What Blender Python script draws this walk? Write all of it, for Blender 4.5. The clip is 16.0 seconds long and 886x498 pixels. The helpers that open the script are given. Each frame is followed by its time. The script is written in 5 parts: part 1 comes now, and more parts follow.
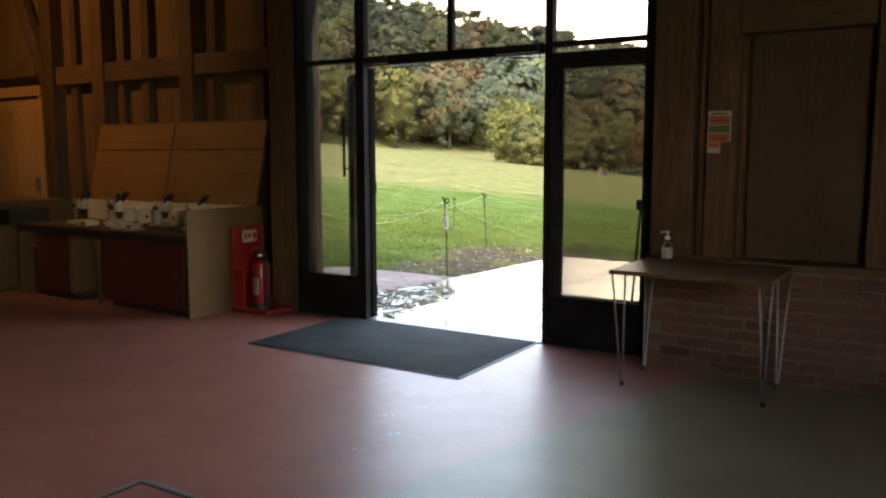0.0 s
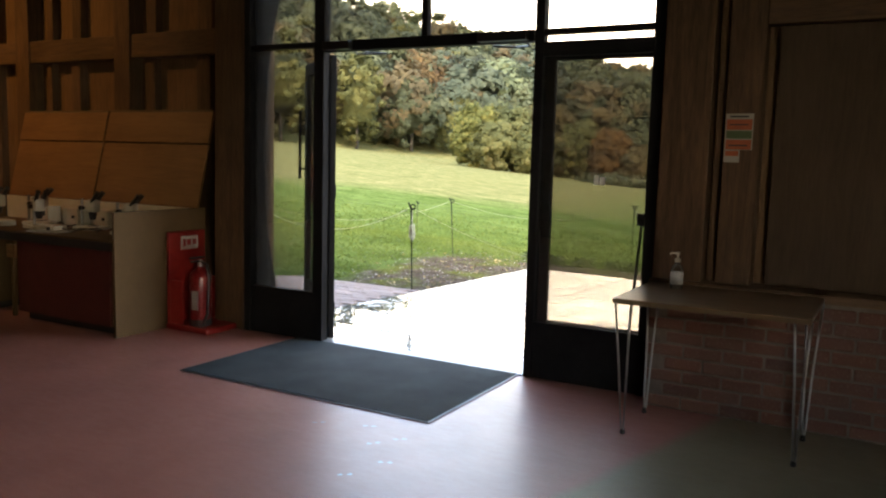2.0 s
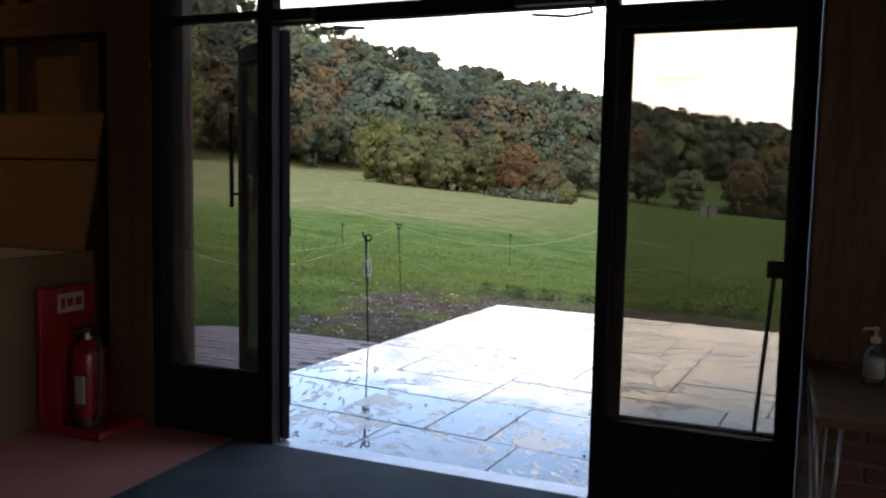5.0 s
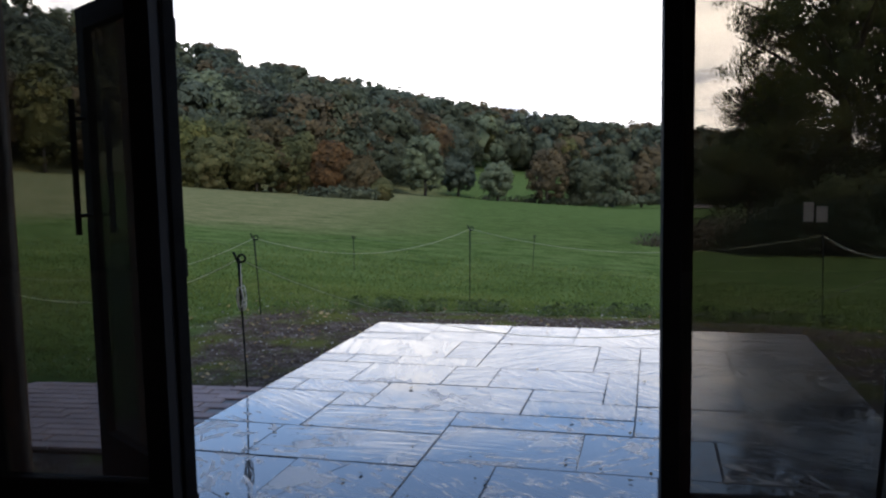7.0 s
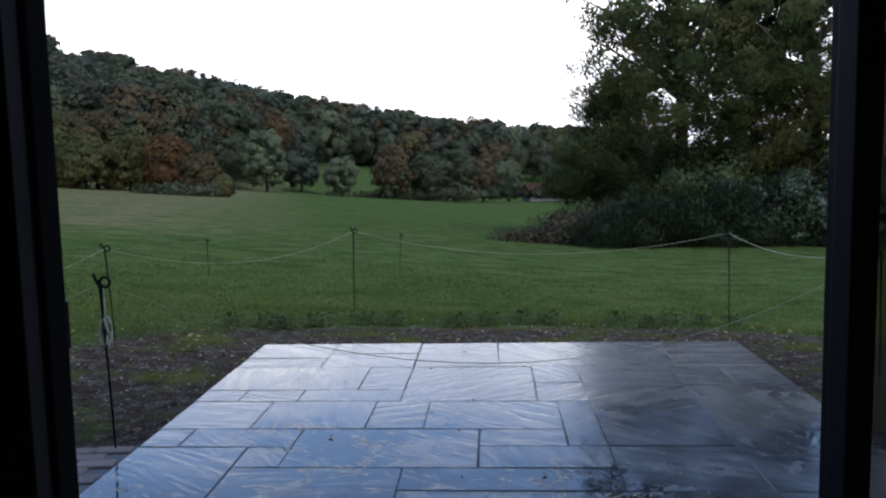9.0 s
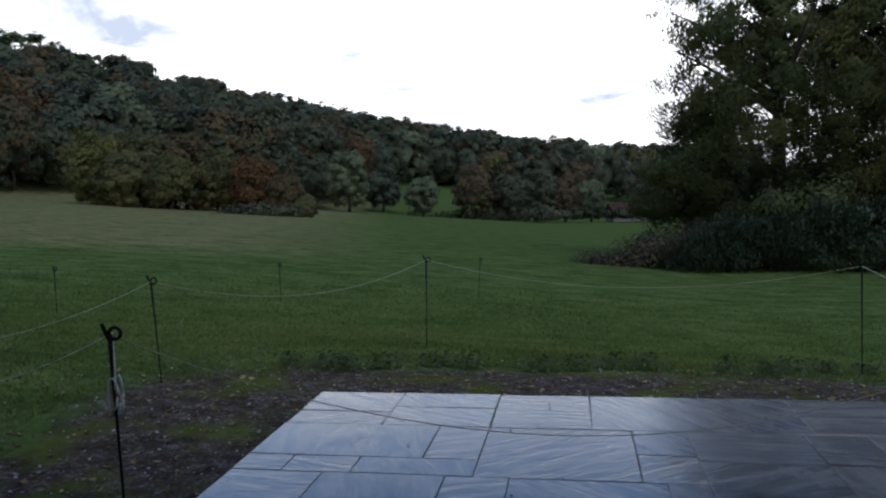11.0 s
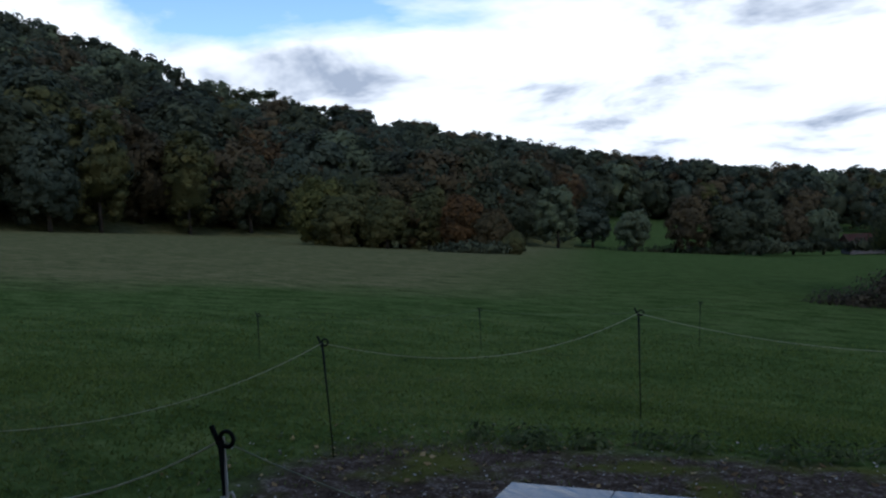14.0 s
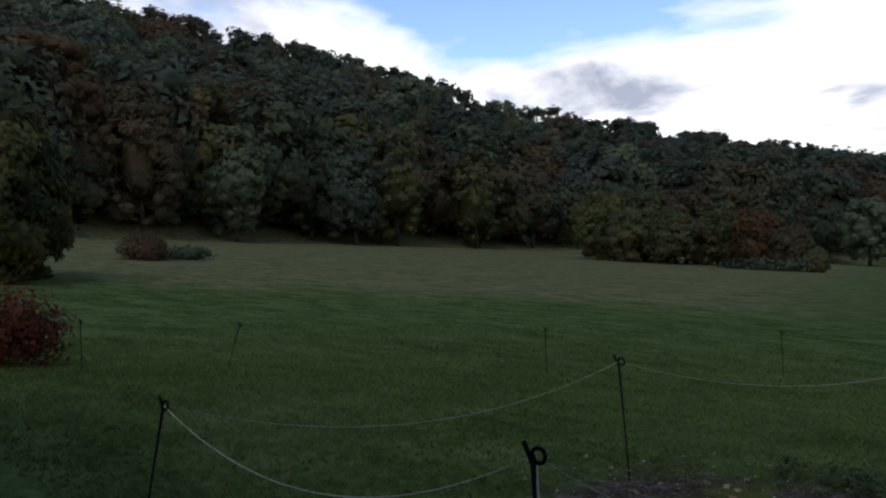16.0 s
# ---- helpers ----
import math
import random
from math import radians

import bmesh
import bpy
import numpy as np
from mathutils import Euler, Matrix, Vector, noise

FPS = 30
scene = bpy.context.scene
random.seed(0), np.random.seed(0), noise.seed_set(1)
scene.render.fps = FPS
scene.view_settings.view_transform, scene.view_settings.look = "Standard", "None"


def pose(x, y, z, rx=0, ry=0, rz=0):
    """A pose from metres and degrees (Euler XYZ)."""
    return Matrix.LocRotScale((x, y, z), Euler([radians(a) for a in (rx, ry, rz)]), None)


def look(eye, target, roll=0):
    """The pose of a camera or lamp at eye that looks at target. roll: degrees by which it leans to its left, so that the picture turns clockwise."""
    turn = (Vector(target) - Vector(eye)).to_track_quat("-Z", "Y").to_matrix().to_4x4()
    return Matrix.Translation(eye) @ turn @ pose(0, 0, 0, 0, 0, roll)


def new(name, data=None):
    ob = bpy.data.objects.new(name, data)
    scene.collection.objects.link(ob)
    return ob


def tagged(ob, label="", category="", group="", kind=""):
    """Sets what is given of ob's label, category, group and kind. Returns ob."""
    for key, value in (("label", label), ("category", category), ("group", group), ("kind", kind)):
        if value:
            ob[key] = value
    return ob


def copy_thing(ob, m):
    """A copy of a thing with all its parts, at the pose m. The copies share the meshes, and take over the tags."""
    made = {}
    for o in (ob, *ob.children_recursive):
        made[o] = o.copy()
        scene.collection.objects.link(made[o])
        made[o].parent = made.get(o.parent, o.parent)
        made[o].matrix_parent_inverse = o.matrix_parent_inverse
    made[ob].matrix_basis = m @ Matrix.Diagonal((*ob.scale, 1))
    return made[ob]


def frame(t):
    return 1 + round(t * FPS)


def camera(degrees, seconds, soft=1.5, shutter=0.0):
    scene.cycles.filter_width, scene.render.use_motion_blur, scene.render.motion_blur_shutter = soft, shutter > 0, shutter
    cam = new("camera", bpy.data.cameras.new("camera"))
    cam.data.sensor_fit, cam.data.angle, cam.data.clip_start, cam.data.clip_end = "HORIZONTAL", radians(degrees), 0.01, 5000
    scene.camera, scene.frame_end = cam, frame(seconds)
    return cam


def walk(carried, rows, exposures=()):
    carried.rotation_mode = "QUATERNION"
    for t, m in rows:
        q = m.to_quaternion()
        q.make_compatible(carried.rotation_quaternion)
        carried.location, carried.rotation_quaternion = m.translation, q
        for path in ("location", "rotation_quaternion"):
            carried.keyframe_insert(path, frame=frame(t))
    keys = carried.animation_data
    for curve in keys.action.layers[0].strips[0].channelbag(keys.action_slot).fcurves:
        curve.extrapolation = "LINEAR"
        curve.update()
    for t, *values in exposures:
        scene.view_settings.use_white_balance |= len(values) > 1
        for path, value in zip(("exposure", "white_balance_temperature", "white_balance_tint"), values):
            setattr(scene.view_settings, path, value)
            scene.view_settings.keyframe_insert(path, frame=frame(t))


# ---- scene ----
cam = camera(57.4, 16.0, soft=2.2)
PATH = [
    (0, (2.589, -5.542, 1.439), (1.532, -3.86, 1.205), -0.1),
    (0.5, (2.514, -5.457, 1.449), (1.462, -3.774, 1.206), 0.5),
    (1, (2.386, -5.31, 1.446), (1.368, -3.604, 1.209), 0.5),
    (1.5, (2.25, -5.12, 1.429), (1.287, -3.385, 1.176), 0.7),
    (2, (2.086, -4.867, 1.428), (1.116, -3.133, 1.202), 1.5),
    (2.5, (1.867, -4.662, 1.413), (0.886, -2.937, 1.168), 0.2),
    (3, (1.644, -4.433, 1.408), (0.716, -2.679, 1.154), -0.9),
    (3.2, (1.56, -4.316, 1.401), (0.648, -2.551, 1.174), -0.6),
    (5.3, (0.57, -3.386, 1.443), (-0.143, -1.526, 1.262), 0.7),
    (5.5, (0.461, -3.289, 1.432), (-0.194, -1.409, 1.246), -0.3),
    (6, (0.223, -3.091, 1.427), (-0.335, -1.181, 1.225), -0.4),
    (6.5, (-0.017, -2.839, 1.44), (-0.477, -0.902, 1.244), -0.3),
    (7, (-0.261, -2.606, 1.455), (-0.579, -0.641, 1.264), -1.1),
    (7.5, (-0.465, -2.347, 1.443), (-0.652, -0.37, 1.203), -0.3),
    (8, (-0.634, -2.09, 1.448), (-0.712, -0.105, 1.215), 0.3),
    (8.5, (-0.821, -1.873, 1.45), (-0.794, 0.117, 1.247), -0.7),
    (8.7, (-0.876, -1.784, 1.463), (-0.808, 0.204, 1.252), -1.2),
    (10.8, (-0.869, -0.825, 1.497), (-0.931, 1.166, 1.322), -1.5),
    (11, (-0.851, -0.732, 1.5), (-0.982, 1.257, 1.342), -1.4),
    (11.5, (-0.832, -0.526, 1.52), (-1.086, 1.451, 1.358), -0.6),
    (12, (-0.88, -0.293, 1.522), (-1.144, 1.686, 1.401), -1.5),
    (12.5, (-0.899, -0.096, 1.531), (-1.143, 1.883, 1.384), -2.5),
    (13, (-0.89, 0.143, 1.541), (-1.22, 2.114, 1.447), -1.3),
    (13.5, (-0.901, 0.295, 1.56), (-1.351, 2.241, 1.46), -0.7),
    (14, (-0.94, 0.345, 1.568), (-1.572, 2.242, 1.516), -2.7),
    (14.5, (-0.978, 0.35, 1.569), (-1.781, 2.181, 1.55), -2.9),
    (15, (-1.028, 0.371, 1.564), (-1.978, 2.131, 1.544), -2.3),
    (15.5, (-1.045, 0.347, 1.577), (-2.132, 2.025, 1.582), -2.3),
    (16, (-1.063, 0.336, 1.584), (-2.295, 1.911, 1.598), -2.3),
]

# ---- exposure, world, sun ----
EXPOSURES = [(0.0, 3.72, 9000, 11), (3.2, 3.8, 8900, 11), (5.3, 2.15, 7000, 15), (7.0, 1.3, 6500, 14), (8.5, 1.15, 6150, 14), (11.0, 0.45, 6150, 12), (12.2, 0.3, 6000, 11), (13.3, -0.2, 5600, 8), (14.5, -0.15, 5800, 11), (16.0, -0.1, 6150, 15)]
walk(cam, [(t, look(eye, target, roll)) for t, eye, target, roll in PATH], EXPOSURES)

SUN_EL, SUN_AZ = radians(52), radians(160)       # a veiled sun behind the barn
world = bpy.data.worlds.new("sky")
scene.world = world
world.use_nodes = True


class Nodes:
    """Short way to write node trees."""

    def __init__(self, tree):
        self.tree = tree
        tree.nodes.clear()

    def add(self, kind, **values):
        node = self.tree.nodes.new(kind)
        for key, value in values.items():
            if key in node.inputs:
                node.inputs[key].default_value = value
        return node

    def link(self, a, b):
        self.tree.links.new(a, b)

    def math(self, op, a, b=None, c=None, clamp=False):
        node = self.tree.nodes.new("ShaderNodeMath")
        node.operation, node.use_clamp = op, clamp
        for i, v in enumerate((a, b, c)):
            if v is None:
                continue
            if isinstance(v, (int, float)):
                node.inputs[i].default_value = v
            else:
                self.link(v, node.inputs[i])
        return node.outputs[0]

    def mix(self, fac, a, b, blend="MIX"):
        node = self.tree.nodes.new("ShaderNodeMix")
        node.data_type, node.blend_type = "RGBA", blend
        for socket, v in ((node.inputs[0], fac), (node.inputs[6], a), (node.inputs[7], b)):
            if isinstance(v, (int, float)):
                socket.default_value = v
            elif isinstance(v, tuple):
                socket.default_value = (*v, 1) if len(v) == 3 else v
            else:
                self.link(v, socket)
        return node.outputs[2]

    def ramp(self, fac, stops):
        node = self.tree.nodes.new("ShaderNodeValToRGB")
        el = node.color_ramp.elements
        while len(el) < len(stops):
            el.new(0.5)
        for e, (pos, col) in zip(el, stops):
            e.position, e.color = pos, ((col, col, col, 1) if isinstance(col, (int, float)) else (*col, 1))
        self.link(fac, node.inputs[0])
        return node.outputs[0]

    def noise(self, vector, scale, detail=4.0, rough=0.55, distortion=0.0):
        node = self.tree.nodes.new("ShaderNodeTexNoise")
        for key, v in (("Scale", scale), ("Detail", detail), ("Roughness", rough), ("Distortion", distortion)):
            node.inputs[key].default_value = v
        if vector is not None:
            self.link(vector, node.inputs["Vector"])
        return node.outputs["Fac"]

    def stretch(self, vector, scale, rot=(0, 0, 0)):
        node = self.tree.nodes.new("ShaderNodeMapping")
        node.inputs["Scale"].default_value = scale
        node.inputs["Rotation"].default_value = rot
        self.link(vector, node.inputs["Vector"])
        return node.outputs[0]


def build_sky():
    n = Nodes(world.node_tree)
    sky = n.add("ShaderNodeTexSky")
    sky.sky_type, sky.sun_disc = "NISHITA", False
    sky.sun_elevation, sky.sun_rotation = SUN_EL, SUN_AZ
    sky.air_density, sky.dust_density, sky.ozone_density = 1.0, 0.2, 2.5
    blue = n.mix(1.0, sky.outputs[0], (0.22, 0.22, 0.22), "MULTIPLY")
    co = n.add("ShaderNodeTexCoord").outputs["Generated"]
    sep = n.add("ShaderNodeSeparateXYZ")
    n.link(co, sep.inputs[0])
    up = n.math("MAXIMUM", sep.outputs[2], 0.0)
    down = n.math("ADD", up, 0.16)
    flat = n.add("ShaderNodeCombineXYZ")
    n.link(n.math("ADD", n.math("DIVIDE", sep.outputs[0], down), 0.724), flat.inputs[0])
    n.link(n.math("ADD", n.math("DIVIDE", sep.outputs[1], down), 0.546), flat.inputs[1])
    flat.inputs[2].default_value = 3.3
    big = n.noise(flat.outputs[0], 0.62, 7.0, 0.56, 0.25)
    cover = n.math("ADD", big, n.math("MULTIPLY", n.math("SUBTRACT", 0.276, up), 2.8))
    mask = n.ramp(cover, [(0.47, 0.0), (0.56, 1.0)])
    shade = n.noise(flat.outputs[0], 1.5, 5.0, 0.6, 0.3)
    cloud = n.ramp(shade, [(0.34, (0.5, 0.55, 0.64)), (0.48, (1.2, 1.2, 1.2)), (0.7, (1.6, 1.58, 1.52))])
    bg = n.add("ShaderNodeBackground", Strength=1.0)
    n.link(n.mix(mask, blue, cloud), bg.inputs[0])
    out = n.add("ShaderNodeOutputWorld")
    n.link(bg.outputs[0], out.inputs[0])


build_sky()
sun = new("sun", bpy.data.lights.new("sun", "SUN"))
sun.data.energy, sun.data.angle, sun.data.color = 0.9, radians(30), (1.0, 0.94, 0.86)
# the lamp shines from the sun towards the field
sun.matrix_world = look((0, 0, 30), (-math.sin(SUN_AZ) * math.cos(SUN_EL) * 30, -math.cos(SUN_AZ) * math.cos(SUN_EL) * 30, 30 - math.sin(SUN_EL) * 30))

# ---- materials ----


def material(name, rough=0.6, metal=0.0, spec=0.5):
    m = bpy.data.materials.new(name)
    m.use_nodes = True
    n = Nodes(m.node_tree)
    bsdf = n.add("ShaderNodeBsdfPrincipled")
    bsdf.inputs["Roughness"].default_value = rough
    bsdf.inputs["Metallic"].default_value = metal
    bsdf.inputs["Specular IOR Level"].default_value = spec
    out = n.add("ShaderNodeOutputMaterial")
    n.link(bsdf.outputs[0], out.inputs[0])
    n.co = n.add("ShaderNodeTexCoord").outputs["Object"]
    n.bsdf, n.out = bsdf, out
    n.m = m
    return n


def bump(n, height, strength=0.3, distance=0.01):
    b = n.add("ShaderNodeBump", Strength=strength, Distance=distance)
    n.link(height, b.inputs["Height"])
    n.link(b.outputs[0], n.bsdf.inputs["Normal"])


def plain(name, col, rough=0.6, metal=0.0, vary=0.18, scale=9.0, bumpy=0.1, spec=0.5):
    """Painted or moulded stuff with wear at two scales."""
    n = material(name, rough, metal, spec)
    a = n.noise(n.co, scale, 3)
    b = n.noise(n.co, scale * 14, 4)
    f = n.math("ADD", n.math("MULTIPLY", a, 0.65), n.math("MULTIPLY", b, 0.35))
    lo = tuple(c * (1 - vary) for c in col)
    hi = tuple(min(1, c * (1 + vary)) for c in col)
    n.link(n.ramp(f, [(0.35, lo), (0.65, hi)]), n.bsdf.inputs["Base Color"])
    n.link(n.math("ADD", n.math("MULTIPLY", b, 0.2), rough - 0.1, clamp=True), n.bsdf.inputs["Roughness"])
    bump(n, b, bumpy, 0.004)
    return n.m


def timber(name, dark, light, axis=2, rough=0.7, scale=1.0, relief=0.5):
    """Sawn or old timber with its grain along one axis."""
    n = material(name, rough, 0.0, 0.22)
    s = [9.0 * scale] * 3
    s[axis] = 0.7 * scale
    info = n.add("ShaderNodeObjectInfo")
    shift = n.add("ShaderNodeVectorMath")
    shift.operation = "ADD"
    n.link(n.co, shift.inputs[0])
    move = n.add("ShaderNodeCombineXYZ")
    for i in range(3):
        n.link(n.math("MULTIPLY", info.outputs["Random"], 13.0 + 7 * i), move.inputs[i])
    n.link(move.outputs[0], shift.inputs[1])
    v = n.stretch(shift.outputs[0], s)
    grain = n.noise(v, 2.2, 8, 0.62, 1.6)
    fine = n.noise(v, 16, 4, 0.6)
    stain = n.noise(shift.outputs[0], 1.6, 3)
    f = n.math("ADD", n.math("MULTIPLY", grain, 0.6), n.math("MULTIPLY", fine, 0.4))
    col = n.ramp(f, [(0.3, dark), (0.7, light)])
    col = n.mix(n.ramp(stain, [(0.45, 0.0), (0.75, 0.45)]), col, tuple(c * 0.5 for c in dark))
    tone = n.math("ADD", n.math("MULTIPLY", info.outputs["Random"], 0.4), 0.8)
    vm = n.mix(1.0, col, (1, 1, 1), "MULTIPLY")
    node = vm.node
    comb = n.add("ShaderNodeCombineColor")
    for i in range(3):
        n.link(tone, comb.inputs[i])
    n.link(comb.outputs[0], node.inputs[7])
    n.link(vm, n.bsdf.inputs["Base Color"])
    bump(n, f, relief, 0.012)
    return n.m


def leafy(name, cols, rough=0.75, spec=0.03, own=0.45, scale=0.35):
    """Foliage: every leaf or clump takes a tone of its own, within broader drifts of colour."""
    n = material(name, rough, 0.0, spec)
    geo = n.add("ShaderNodeNewGeometry")
    big = n.noise(n.co, scale, 3, 0.6)
    drift = n.ramp(big, [(0.3, 0.0), (0.7, 1.0)])
    f = n.math("ADD", n.math("MULTIPLY", geo.outputs["Random Per Island"], own), n.math("MULTIPLY", drift, 1.0 - own), clamp=True)
    stops = [(0.15 + 0.7 * i / (len(cols) - 1), c) for i, c in enumerate(cols)]
    col = n.ramp(f, stops)
    n.link(col, n.bsdf.inputs["Base Color"])
    # light comes through the leaves
    thin = n.add("ShaderNodeBsdfTranslucent")
    n.link(col, thin.inputs["Color"])
    both = n.add("ShaderNodeMixShader")
    both.inputs[0].default_value = 0.38
    n.link(n.bsdf.outputs[0], both.inputs[1])
    n.link(thin.outputs[0], both.inputs[2])
    n.link(both.outputs[0], n.out.inputs[0])
    return n.m


OAK_DARK = timber("old oak", (0.03, 0.017, 0.009), (0.12, 0.066, 0.034), 2)
OAK_RAIL = timber("old oak rail", (0.035, 0.02, 0.011), (0.14, 0.08, 0.042), 0)
BOARDING = timber("softwood boarding", (0.07, 0.038, 0.018), (0.17, 0.098, 0.048), 2, 0.75)
OLD_BOARD = timber("dark infill board", (0.034, 0.021, 0.012), (0.068, 0.044, 0.026), 2, 0.8)
GREY_WOOD = timber("weathered wood", (0.055, 0.053, 0.05), (0.17, 0.165, 0.155), 2, 0.85)
PANEL = timber("plywood panel", (0.125, 0.060, 0.023), (0.19, 0.098, 0.040), 0, 0.55, 0.6, 0.15)
DOOR_WOOD = timber("varnished door", (0.22, 0.12, 0.05), (0.36, 0.21, 0.09), 2, 0.5, 0.7, 0.15)
BEECH = plain("pale laminate", (0.092, 0.058, 0.028), 0.65, 0, 0.12, 3.0, 0.05, 0.2)
TABLETOP = timber("brown tabletop", (0.10, 0.055, 0.03), (0.19, 0.11, 0.06), 0, 0.35, 0.6, 0.08)
FRAME_DARK = plain("dark painted steel", (0.010, 0.010, 0.011), 0.7, 0.0, 0.35, 4.0, 0.08, 0.08)
MAROON = plain("maroon laminate", (0.065, 0.013, 0.010), 0.5)
RED = plain("red plastic", (0.20, 0.012, 0.010), 0.4)
RED_METAL = plain("red enamel", (0.16, 0.008, 0.008), 0.28)
BLACK = plain("black plastic", (0.012, 0.012, 0.012), 0.45)
WHITE = plain("white enamel", (0.42, 0.38, 0.31), 0.35, 0, 0.05)
PAPER = plain("printed paper", (0.27, 0.26, 0.24), 0.75, 0, 0.05)
ORANGE = plain("orange print", (0.30, 0.065, 0.02), 0.7)
GREEN_INK = plain("green print", (0.05, 0.085, 0.035), 0.7)
CHROME = plain("worn steel tube", (0.28, 0.27, 0.26), 0.4, 0.9, 0.15)
BRASS = plain("scuffed aluminium", (0.30, 0.30, 0.30), 0.5, 0.8, 0.15)
PLASTER = plain("grimy plaster", (0.12, 0.10, 0.085), 0.9, 0, 0.15, 2.0, 0.3)
ROOF_BOARD = timber("roof boards", (0.04, 0.024, 0.013), (0.12, 0.07, 0.04), 0)
ROPE = plain("cream rope", (0.46, 0.44, 0.28), 0.85, 0, 0.2, 40, 0.5)
STAKE = plain("dark green stake", (0.006, 0.008, 0.007), 0.8, 0, 0.4, 30, 0.1, 0.06)
# the cream rope again, with dimness put into the colour for faint lines
ROPE_MID = plain("dimmed cream rope", (0.19, 0.195, 0.12), 0.9, 0, 0.2, 40, 0.3, 0.1)
ROPE_DARK = plain("darkest cream rope", (0.07, 0.085, 0.05), 0.9, 0, 0.2, 40, 0.3, 0.1)
TWINE = plain("white twine", (0.36, 0.34, 0.28), 0.85, 0, 0.15, 40)
INNER_MORTAR = plain("pale lime pointing", (0.115, 0.092, 0.07), 0.95, 0, 0.25, 12, 0.6)
WET_JOINT = plain("wet dark joint filling", (0.040, 0.036, 0.032), 0.7, 0, 0.25, 12, 0.6, 0.2)
MORTAR = plain("lime mortar", (0.14, 0.12, 0.10), 0.95, 0, 0.25, 12, 0.6)
BARK = timber("bark", (0.02, 0.016, 0.011), (0.075, 0.058, 0.042), 2, 0.9, 2.0, 1.0)
LEAF_OAK = leafy("oak leaves", [(0.043, 0.050, 0.029), (0.065, 0.071, 0.040), (0.089, 0.092, 0.049)], own=0.25, scale=0.3)
LEAF_ASH = leafy("ash leaves", [(0.044, 0.055, 0.036), (0.067, 0.077, 0.050), (0.089, 0.098, 0.060)], own=0.25, scale=0.3)
LEAF_YEW = leafy("yew leaves", [(0.024, 0.029, 0.022), (0.041, 0.044, 0.029), (0.057, 0.062, 0.035)], own=0.25, scale=0.3)
LEAF_BEECH = leafy("turning beech leaves", [(0.057, 0.048, 0.029), (0.089, 0.068, 0.036), (0.125, 0.090, 0.044)], own=0.25, scale=0.3)
LEAF_GOLD = leafy("golden leaves", [(0.056, 0.060, 0.026), (0.091, 0.088, 0.032), (0.132, 0.114, 0.040)], own=0.25, scale=0.3)
LEAF_RUST = leafy("rust leaves", [(0.046, 0.033, 0.022), (0.086, 0.055, 0.027), (0.132, 0.079, 0.032)], own=0.25, scale=0.3)
LEAF_WILLOW = leafy("willow leaves", [(0.073, 0.087, 0.048), (0.107, 0.119, 0.065), (0.141, 0.156, 0.077)], own=0.25, scale=0.3)
LEAF_THICKET = leafy("olive thicket leaves", [(0.041, 0.047, 0.020), (0.067, 0.068, 0.028), (0.095, 0.089, 0.033), (0.114, 0.094, 0.037)], own=0.25, scale=0.2)
LEAF_THICKET_RUST = leafy("orange thicket leaves", [(0.049, 0.034, 0.019), (0.098, 0.056, 0.023), (0.146, 0.077, 0.030)], own=0.5, scale=0.2)
LEAF_THICKET_BROWN = leafy("browning thicket leaves", [(0.041, 0.038, 0.020), (0.072, 0.057, 0.028), (0.106, 0.070, 0.031)], own=0.5, scale=0.2)
LEAF_THICKET_GOLD = leafy("yellowing thicket leaves", [(0.061, 0.066, 0.023), (0.102, 0.100, 0.031), (0.155, 0.131, 0.040)], own=0.5, scale=0.2)
LEAF_DARK = leafy("dark ash leaves", [(0.035, 0.045, 0.022), (0.057, 0.072, 0.031), (0.089, 0.104, 0.039), (0.135, 0.126, 0.045)], 0.6)
LEAF_IVY = leafy("ivy leaves", [(0.010, 0.016, 0.008), (0.024, 0.036, 0.015), (0.050, 0.064, 0.030), (0.11, 0.13, 0.075)], 0.42, 0.25, 0.85)
LEAF_HAW = leafy("yellowing hawthorn leaves", [(0.022, 0.027, 0.013), (0.042, 0.045, 0.018), (0.075, 0.07, 0.022), (0.12, 0.10, 0.03)], 0.65, 0.03, 0.4, 0.6)
ROOF_TILE = leafy("old roof tiles", [(0.05, 0.026, 0.02), (0.075, 0.036, 0.026), (0.06, 0.04, 0.03)], 0.85, 0.03, 0.1, 1.2)
LEAF_BRAMBLE = leafy("dead bramble", [(0.03, 0.026, 0.018), (0.06, 0.048, 0.03), (0.09, 0.072, 0.045), (0.055, 0.062, 0.03)])
LEAF_RED = leafy("red shrub leaves", [(0.035, 0.013, 0.01), (0.085, 0.025, 0.014), (0.14, 0.05, 0.02), (0.06, 0.055, 0.02)])
GRASS_BLADE = leafy("grass blades", [(0.042, 0.060, 0.013), (0.065, 0.088, 0.018), (0.092, 0.118, 0.026), (0.12, 0.13, 0.042)], 0.7)
WEED = leafy("dock leaves", [(0.026, 0.038, 0.014), (0.050, 0.066, 0.025), (0.095, 0.11, 0.05)], 0.45)
LITTER = leafy("fallen leaves", [(0.05, 0.03, 0.015), (0.13, 0.085, 0.04), (0.26, 0.19, 0.09), (0.33, 0.28, 0.16)], 0.55)
STONE_BIT = leafy("pale gravel bits", [(0.05, 0.042, 0.035), (0.12, 0.108, 0.09), (0.30, 0.28, 0.25)], 0.6, 0.03, 0.85)


